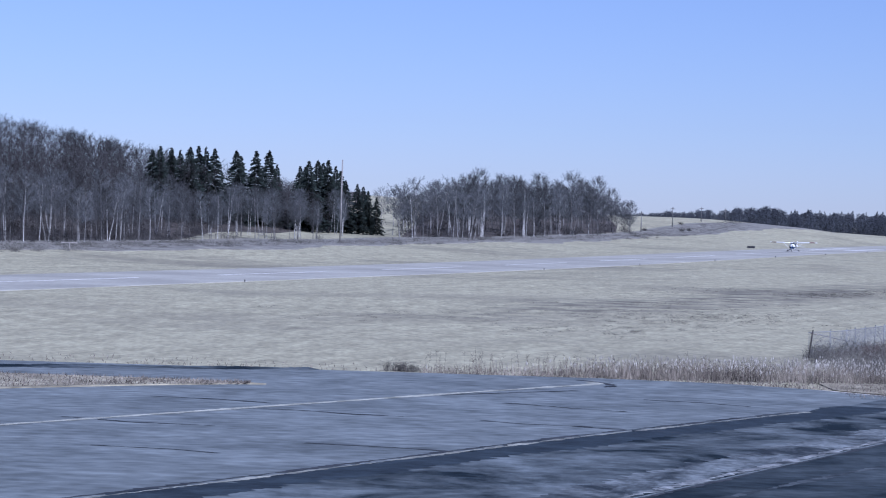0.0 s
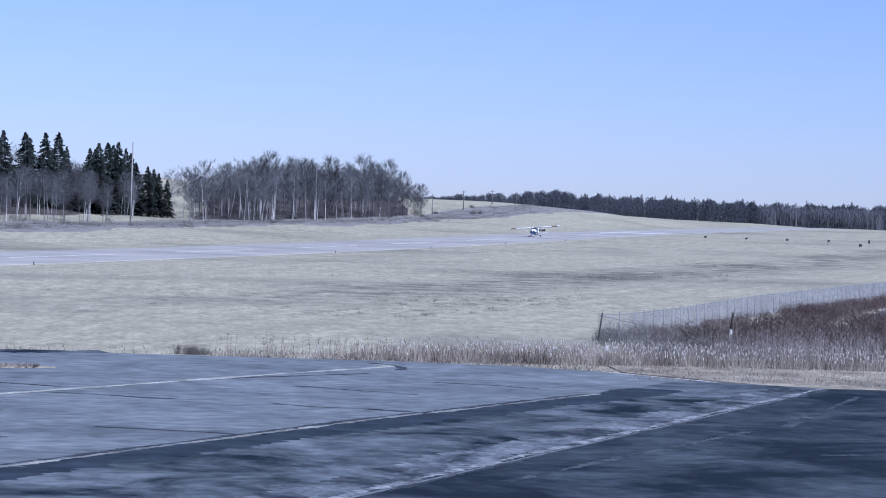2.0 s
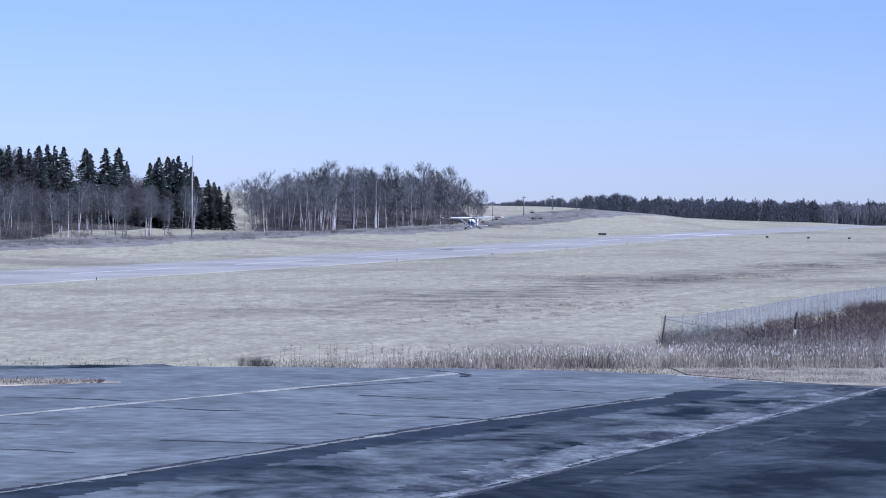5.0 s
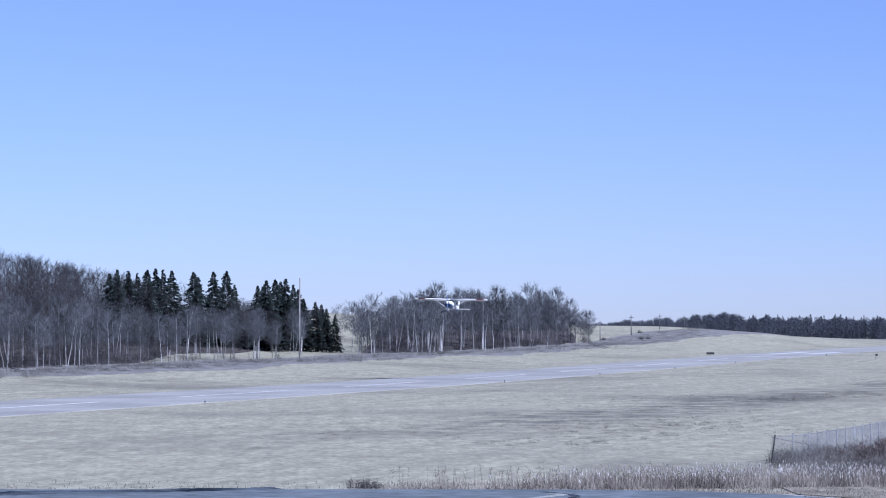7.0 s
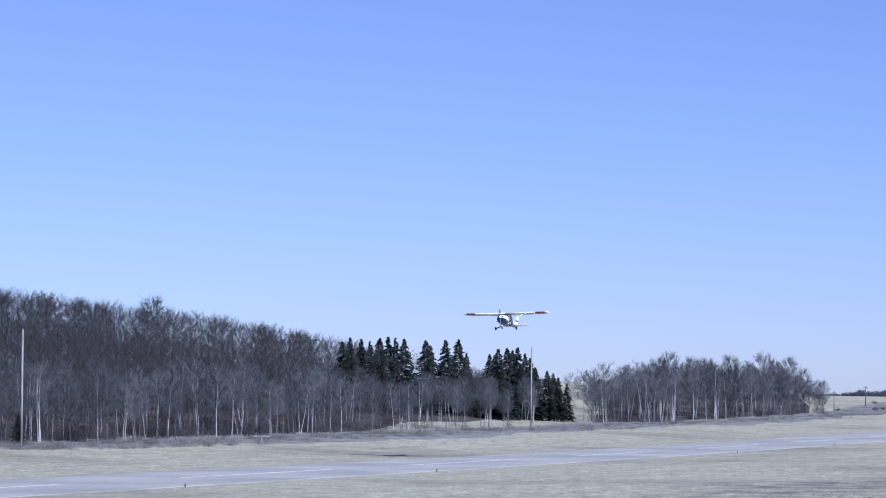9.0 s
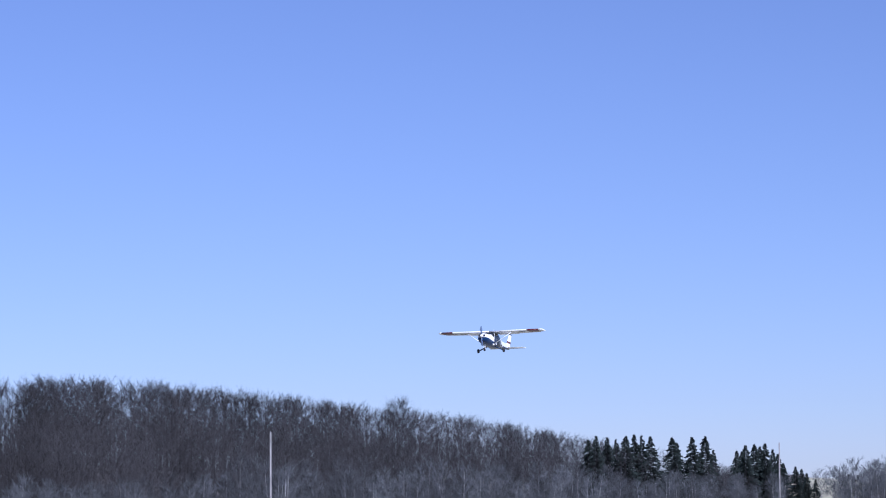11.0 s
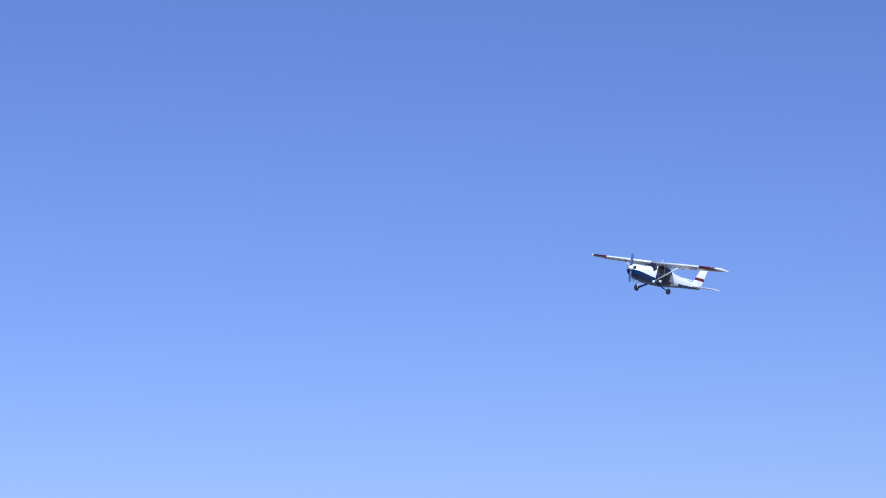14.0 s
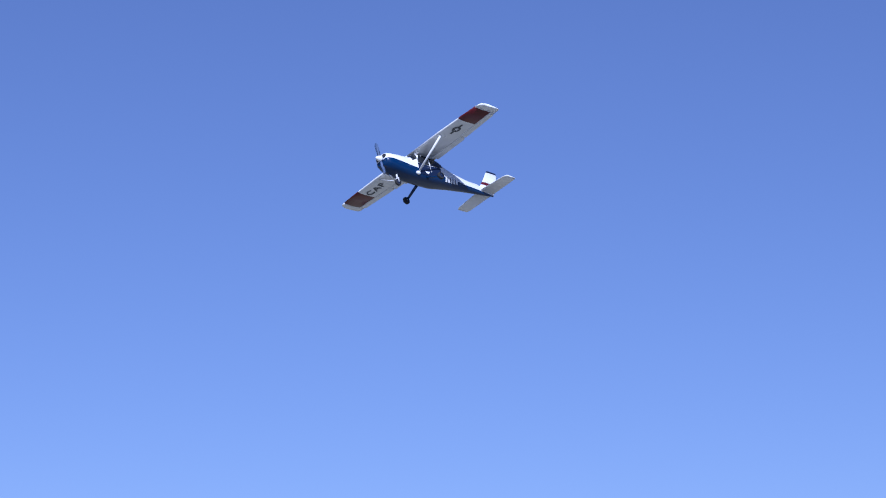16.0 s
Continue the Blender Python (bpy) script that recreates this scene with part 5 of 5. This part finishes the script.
def patch(corners, off, side):
    """A window on the body's side between rows of (y, low, high)."""
    rows = []
    for y, lo, hi in corners:
        rows.append([skin_at(y, lo + (hi - lo) * k / 5, side, off) for k in range(6)])
    return loft(rows, False)


def wheel(parent, x, y, z, r, w, name="wheel"):
    bm = bmesh.new()
    prof = [(-w / 2, r * 0.62), (-w / 2, r * 0.86), (-w * 0.36, r * 0.97), (0, r), (w * 0.36, r * 0.97), (w / 2, r * 0.86), (w / 2, r * 0.62)]
    k = 24
    rows = [[bm.verts.new((a, b * math.cos(2 * math.pi * i / k), b * math.sin(2 * math.pi * i / k))) for i in range(k)] for a, b in prof]
    for p, q in zip(rows, rows[1:]):
        for i in range(k):
            bm.faces.new((p[i], p[(i + 1) % k], q[(i + 1) % k], q[i])).smooth = True
    wh = part(name, from_bm("tyre", bm, [RUBBER]), parent, "black tyre")
    wh.location = (x, y, z)
    bm = bmesh.new()
    cyl_bm(bm, r * 0.62, r * 0.62, (-w * 0.4, 0, 0), (w * 0.4, 0, 0), 20)
    cyl_bm(bm, r * 0.25, r * 0.2, (-w * 0.55, 0, 0), (w * 0.55, 0, 0), 12)
    part("hub", from_bm("hub", bm, [NAVY]), wh)
    return wh


def words(text, size, mat, m, parent, name, label):
    cu = bpy.data.curves.new(name, "FONT")
    cu.body, cu.size, cu.extrude, cu.offset = text, size, 0.002, 0.012
    cu.space_character = 1.22
    cu.align_x, cu.align_y = "CENTER", "CENTER"
    tmp = bpy.data.objects.new(name, cu)
    scene.collection.objects.link(tmp)
    bpy.context.view_layer.update()
    me = bpy.data.meshes.new_from_object(tmp)
    bpy.data.objects.remove(tmp)
    me.materials.clear()
    me.materials.append(mat)
    ob = part(name, me, parent, label)
    ob.matrix_basis = m
    return ob


LIVERY = body_paint()


def build_aeroplane():
    plane = tagged(new("aeroplane"), "small high-wing propeller aeroplane, white over blue with red wing bands", "aeroplane")
    ys = sorted({*[r[0] for r in BODY], 2.2, 1.6, 0.85, -0.2, -2.7, -3.8}, reverse=True)
    k = 32
    body = part("fuselage", from_bm("fuselage", loft([[skin(y, 2 * math.pi * i / k) for i in range(k)] for y in ys]), [LIVERY]), plane, "glossy white top and blue lower half")
    # cowl openings
    for x in (-0.24, 0.24):
        bm = bmesh.new()
        cyl_bm(bm, 0.13, 0.11, (x, 2.8, 1.36), (x, 2.885, 1.36), 16)
        part("air_intake", from_bm("air_intake", bm, [BLACK]), body, "dark round cowl intake")
    bm = bmesh.new()
    box_bm(bm, (0.3, 0.12, 0.16), pose(0, 2.75, 0.86), 0.03)
    part("chin_scoop", from_bm("chin_scoop", bm, [BLACK]), body)
    bm = bmesh.new()
    cyl_bm(bm, 0.045, 0.045, (0.22, 2.2, 0.66), (0.25, 2.0, 0.44), 10)
    part("exhaust", from_bm("exhaust", bm, [CHROME]), body)
    # windows
    rows = []
    for y in (1.02, 0.9, 0.76, 0.63):
        rows.append([skin(y, math.pi * (0.13 + 0.74 * i / 10), 0.012) for i in range(11)])
    part("windshield", from_bm("windshield", loft(rows, False), [GLASS]), body, "dark tinted windshield")
    for side in (-1, 1):
        part("door_window", from_bm("door_window", patch([(0.62, 1.36, 1.58), (0.45, 1.35, 1.86), (0.1, 1.35, 1.94), (-0.22, 1.36, 1.94)], 0.012, side), [GLASS]), body, "dark side window")
        part("rear_window", from_bm("rear_window", patch([(-0.3, 1.37, 1.92), (-0.7, 1.4, 1.9), (-1.05, 1.46, 1.82), (-1.3, 1.54, 1.7)], 0.012, side), [GLASS]), body, "dark side window")
        # navy below the windows: blue paint with the wing's shade in the colour
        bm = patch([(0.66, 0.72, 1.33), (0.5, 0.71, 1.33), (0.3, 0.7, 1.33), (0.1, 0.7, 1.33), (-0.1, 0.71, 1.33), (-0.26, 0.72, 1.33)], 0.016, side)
        part("shaded_door", from_bm("shaded_door", bm, [NAVY]), body, "cabin door, blue paint with wing shade in its navy")
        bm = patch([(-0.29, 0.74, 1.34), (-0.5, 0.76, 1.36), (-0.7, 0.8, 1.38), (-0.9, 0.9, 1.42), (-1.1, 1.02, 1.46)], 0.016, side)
        part("shaded_side", from_bm("shaded_side", bm, [NAVY]), body, "cabin side behind the door, wing shade put in as navy")
        bm = bmesh.new()
        box_bm(bm, (0.02, 0.14, 0.03), Matrix.Translation(skin_at(-0.12, 1.2, side, 0.02)), 0.005)
        part("door_handle", from_bm("door_handle", bm, [CHROME]), body)
        # registration as plain bars
        for j in range(5):
            y = -1.42 - j * 0.23
            lo = 0.76 + 0.03 * j
            bm = patch([(y, lo, lo + 0.3), (y - 0.08, lo, lo + 0.3), (y - 0.16, lo, lo + 0.3)], 0.014, side)
            part("registration_bar", from_bm("registration_bar", bm, [WHITE]), body, "pale plain bar")
        bm = bmesh.new()
        p = skin_at(0.05, 0.95, side, 0.012)
        bmesh.ops.create_circle(bm, cap_ends=True, segments=20, radius=0.17, matrix=Matrix.Translation(p) @ pose(0, 0, 0, 0, 90 * side, 0))
        part("door_emblem", from_bm("door_emblem", bm, [WHITE]), body, "plain pale round emblem")
    part("rear_cabin_window", from_bm("rear_cabin_window", loft([[skin(y, math.pi * (0.22 + 0.56 * i / 8), 0.012) for i in range(9)] for y in (-1.08, -1.25, -1.42)], False), [GLASS]), body, "dark sloping rear window")
    # wings
    for side in (-1, 1):
        st = [(0.0, 0.76, 2.05, 1.78), (2.55, 0.75, 2.09, 1.79), (4.2, 0.66, 2.12, 1.64), (5.24, 0.58, 2.14, 1.5)]
        wing = part("wing", from_bm("wing", wing_bm(side, st, 0.12), [WING]), plane, "white wing with a dark red band")
        tip = [(5.243, 0.58, 2.14, 1.5), (5.45, 0.53, 2.145, 1.45), (5.57, 0.44, 2.15, 1.34), (5.63, 0.26, 2.15, 1.05)]
        part("wing_tip", from_bm("wing_tip", wing_bm(side, tip, 0.11), [WHITE]), wing)
        for name, x0, x1 in (("flap", 0.62, 2.75), ("aileron", 2.85, 5.1)):
            bm = bmesh.new()
            ya = float(np.interp(x0, [0, 2.55, 5.2], [-1.01, -1.01, -0.89]))
            yb = float(np.interp(x1, [0, 2.55, 5.2], [-1.01, -1.01, -0.89]))
            za, zb = 2.03 + x0 * 0.017, 2.03 + x1 * 0.017
            dep = 0.02 if name == "aileron" else 0.06
            v = [bm.verts.new(c) for c in ((side * x0, ya + 0.36, za + 0.012), (side * x1, yb + 0.3, zb + 0.012), (side * x1, yb - 0.03, zb - dep), (side * x0, ya - 0.03, za - dep),
                                           (side * x0, ya + 0.36, za - 0.055), (side * x1, yb + 0.3, zb - 0.05), (side * x1, yb - 0.03, zb - dep - 0.014), (side * x0, ya - 0.03, za - dep - 0.014))]
            for f in ((0, 1, 2, 3), (7, 6, 5, 4), (0, 4, 5, 1), (1, 5, 6, 2), (2, 6, 7, 3), (3, 7, 4, 0)):
                bm.faces.new([v[i] for i in f])
            part(name, from_bm(name, bm, [WHITE]), wing)
        # strut with its fairings
        a, b = Vector((side * 0.5, 0.72, 0.72)), Vector((side * 2.42, 0.5, 2.0))
        d = (b - a).normalized()
        w = Vector((0, 1, 0))
        t = d.cross(w).normalized()
        bm = loft([[p + w * 0.075 * math.cos(g) + t * 0.03 * math.sin(g) for g in [2 * math.pi * i / 10 for i in range(10)]] for p in (a, a.lerp(b, 0.5), b)])
        strut = part("strut", from_bm("strut", bm, [WHITE]), plane, "white wing strut")
        bm = bmesh.new()
        bmesh.ops.create_uvsphere(bm, u_segments=12, v_segments=8, radius=0.13, matrix=Matrix.Translation(a) @ Matrix.Diagonal((0.8, 1.3, 0.8, 1)))
        part("strut_fairing", from_bm("strut_fairing", bm, [WHITE]), strut)
        # main gear
        root, axle = Vector((side * 0.42, 0.0, 0.62)), Vector((side * 1.26, 0.0, 0.24))
        bm = loft([[p + Vector((0, 1, 0)) * q * math.cos(g) + Vector((0.03, 0, 0.06)) * math.sin(g) for g in [2 * math.pi * i / 8 for i in range(8)]] for p, q in ((root, 0.1), (root.lerp(axle, 0.5), 0.085), (axle, 0.06))])
        leg = part("gear_leg", from_bm("gear_leg", bm, [BLUE]), plane, "blue spring leg")
        wheel(leg, side * 1.37, 0.0, 0.21, 0.21, 0.16)
        bm = bmesh.new()
        cyl_bm(bm, 0.025, 0.025, axle, (side * 1.4, 0, 0.21), 8)
        part("axle", from_bm("axle", bm, [CHROME]), leg)
        # tailplane
        part("stabiliser", from_bm("stabiliser", wing_bm(side, [(0.04, -4.52, 1.19, 1.08), (1.76, -4.7, 1.18, 0.88), (1.94, -4.8, 1.18, 0.72)], 0.08), [WHITE]), plane, "white tailplane")
    # fin, rudder and dark cap
    rings = []
    for z, y, c in ((1.2, -4.25, 1.45), (1.42, -4.62, 1.3), (2.0, -5.08, 1.1), (2.66, -5.54, 0.82)):
        rings.append([Vector((u, y - a, z)) for a, u in foil(c, 0.07)])
    fin = part("fin", from_bm("fin", loft(rings), [FIN]), plane, "white fin with a dark red stripe")
    rings = []
    for z, y, c in ((2.663, -5.54, 0.82), (2.73, -5.58, 0.8), (2.78, -5.66, 0.7)):
        rings.append([Vector((u * 1.05, y - a, z)) for a, u in foil(c, 0.075)])
    part("fin_cap", from_bm("fin_cap", loft(rings), [NAVY]), fin, "dark blue fin cap")
    bm = bmesh.new()
    cyl_bm(bm, 0.04, 0.02, (0, -6.3, 2.55), (0, -6.4, 2.55), 8)
    part("tail_light", from_bm("tail_light", bm, [LAMP_GLASS]), fin)
    bm = loft([[Vector((u, -3.3 - a * 1.0, z)) for a, u in foil(c, 0.05)] for z, c in ((1.53, 1.5), (1.62, 1.3))])
    part("dorsal_fillet", from_bm("dorsal_fillet", bm, [WHITE]), fin)
    # nose gear
    bm = bmesh.new()
    cyl_bm(bm, 0.05, 0.05, (0, 1.9, 0.75), (0, 1.93, 0.36), 10)
    cyl_bm(bm, 0.035, 0.035, (0, 1.93, 0.4), (0, 1.95, 0.22), 10)
    for x in (-0.1, 0.1):
        cyl_bm(bm, 0.02, 0.02, (x, 1.95, 0.06), (x, 1.94, 0.33), 8)
    box_bm(bm, (0.24, 0.06, 0.05), pose(0, 1.94, 0.33), 0.01)
    nose = part("nose_gear", from_bm("nose_gear", bm, [WHITE]), plane, "white nose fork")
    wheel(nose, 0, 1.95, 0.08, 0.19, 0.14, "nose_wheel")
    # small fittings
    for side, c in ((-1, (0.4, 0.02, 0.02)), (1, (0.02, 0.3, 0.08))):
        bm = bmesh.new()
        bmesh.ops.create_uvsphere(bm, u_segments=10, v_segments=6, radius=0.05, matrix=Matrix.Translation((side * 5.47, 0.3, 2.16)))
        part("wing_tip_light", from_bm("wing_tip_light", bm, [paint("red_lens" if side < 0 else "green_lens", c)]), plane)
    bm = bmesh.new()
    cyl_bm(bm, 0.012, 0.012, (0, -0.4, 2.1), (0, -0.75, 2.5), 6)
    part("antenna", from_bm("antenna", bm, [WHITE]), plane)
    bm = bmesh.new()
    cyl_bm(bm, 0.012, 0.012, (-2.6, 0.35, 2.02), (-2.6, 0.35, 1.86), 6)
    cyl_bm(bm, 0.012, 0.008, (-2.6, 0.3, 1.86), (-2.6, 0.62, 1.86), 6)
    part("pitot_tube", from_bm("pitot_tube", bm, [CHROME]), plane)
    # letters and insignia under the wings
    words("CAP", 0.62, GREY_MARK, Matrix.Translation((3.27, 0.02, 2.008)) @ pose(0, 0, 0, 0, 180 - 1.0, 0), plane, "wing_letters", "dark grey capital letters under the wing")
    m = Matrix.Translation((-3.25, 0.1, 2.012)) @ pose(0, 0, 0, 0, 180 + 1.0, 0)
    bm = bmesh.new()
    bmesh.ops.create_circle(bm, cap_ends=True, segments=28, radius=0.25, matrix=m)
    for x in (-0.36, 0.36):
        box_bm(bm, (0.2, 0.12, 0.006), m @ Matrix.Translation((x, 0, 0)))
    mark = part("wing_insignia", from_bm("wing_insignia", bm, [GREY_MARK]), plane, "dark grey round insignia with side bars")
    bm = bmesh.new()
    vs = [bm.verts.new(m @ Vector(((0.17 if i % 2 == 0 else 0.07) * math.sin(i * math.pi / 5), (0.17 if i % 2 == 0 else 0.07) * math.cos(i * math.pi / 5), 0.006))) for i in range(10)]
    bm.faces.new(vs)
    part("star", from_bm("star", bm, [WHITE]), mark, "white five-pointed star")
    # propeller and spinner
    prop = new("propeller")
    prop.parent = plane
    prop.location = (0, 2.88, 1.3)
    bm = loft([[Vector((r * math.cos(g), y, r * math.sin(g))) for g in [2 * math.pi * i / 20 for i in range(20)]] for y, r in ((0.0, 0.17), (0.1, 0.165), (0.22, 0.13), (0.32, 0.075), (0.38, 0.015))])
    part("spinner", from_bm("spinner", bm, [WHITE]), prop, "white spinner cone")
    for sgn in (-1, 1):
        rows = []
        for r, c, tw in ((0.1, 0.1, 60), (0.3, 0.17, 42), (0.6, 0.19, 28), (0.9, 0.15, 20), (1.02, 0.07, 16)):
            a = radians(tw)
            rows.append([Vector((x * math.cos(a) - u * math.sin(a), 0.05 + x * math.sin(a) + u * math.cos(a), sgn * r)) for x, u in ((-c / 2, 0), (0, 0.012), (c / 2, 0), (0, -0.008))])
        part("blade", from_bm("blade", loft(rows), [BLADE]), prop, "dark propeller blade")
    return plane, prop


aeroplane, propeller = build_aeroplane()

# seconds, place, heading to the right of +y, nose up, bank to its right
FLIGHT = [
    (0.0, 83.8, 696.6, 1.34, -163, 1.0, 0.5), (0.5, 79.3, 682.1, 1.22, -163, 1.0, 1.0), (1.0, 74.8, 667.4, 1.13, -163, 1.5, 2.0), (1.5, 70.6, 653.5, 1.05, -164, 2.0, 4.5),
    (2.0, 66.2, 639.2, 0.98, -164, 3.0, 5.5), (2.5, 61.6, 624.4, 0.95, -165, 4.0, 5.6), (3.0, 56.4, 607.6, 1.1, -165, 5.0, 5.8), (3.5, 51.0, 590.0, 1.5, -166, 5.5, 4.3),
    (6.0, 19.4, 487.5, 7.2, -167, 6.0, -0.5), (6.5, 13.4, 468.2, 8.9, -167, 6.0, -1.4), (7.0, 7.4, 448.7, 10.4, -167, 6.0, -1.0), (7.5, 1.6, 429.7, 11.9, -167.3, 6.0, 0.8),
    (8.0, -4.5, 410.0, 13.3, -167.4, 6.0, 1.8), (10.5, -33.9, 316.8, 21.5, -167.1, 5.5, 0.5), (11.0, -39.5, 294.5, 22.6, -168.3, 5.5, 0.7), (11.5, -44.9, 275.9, 23.8, -169.4, 5.0, 2.9),
    (12.0, -51.2, 257.7, 25.3, -170.7, 5.0, 2.5), (12.5, -56.4, 241.6, 27.0, -171.2, 3.9, 3.0), (13.0, -61.5, 225.0, 28.6, -169.8, 3.1, 4.3), (13.5, -66.7, 208.1, 30.3, -167.7, 2.5, 0.9),
    (14.0, -71.9, 191.1, 32.0, -166.3, 3.9, -10.2), (14.5, -77.2, 173.8, 33.6, -165.3, 3.8, -7.1), (15.0, -82.6, 156.3, 35.2, -166.1, 4.0, 5.1), (15.5, -88.0, 138.6, 36.8, -169.9, 4.1, 16.3),
    (16.0, -93.6, 120.7, 38.3, -172.5, 4.9, 21.6)]


def motions():
    walk(aeroplane, [(t, Matrix.Translation((x, y, z)) @ pose(0, 0, 0, 0, 0, -h) @ pose(0, 0, 0, p) @ pose(0, 0, 0, 0, b)) for t, x, y, z, h, p, b in FLIGHT])
    walk(propeller, [(k / 30, Matrix.Translation((0, 2.88, 1.3)) @ pose(0, 0, 0, 0, 84 * k + 4)) for k in range(481)])


motions()
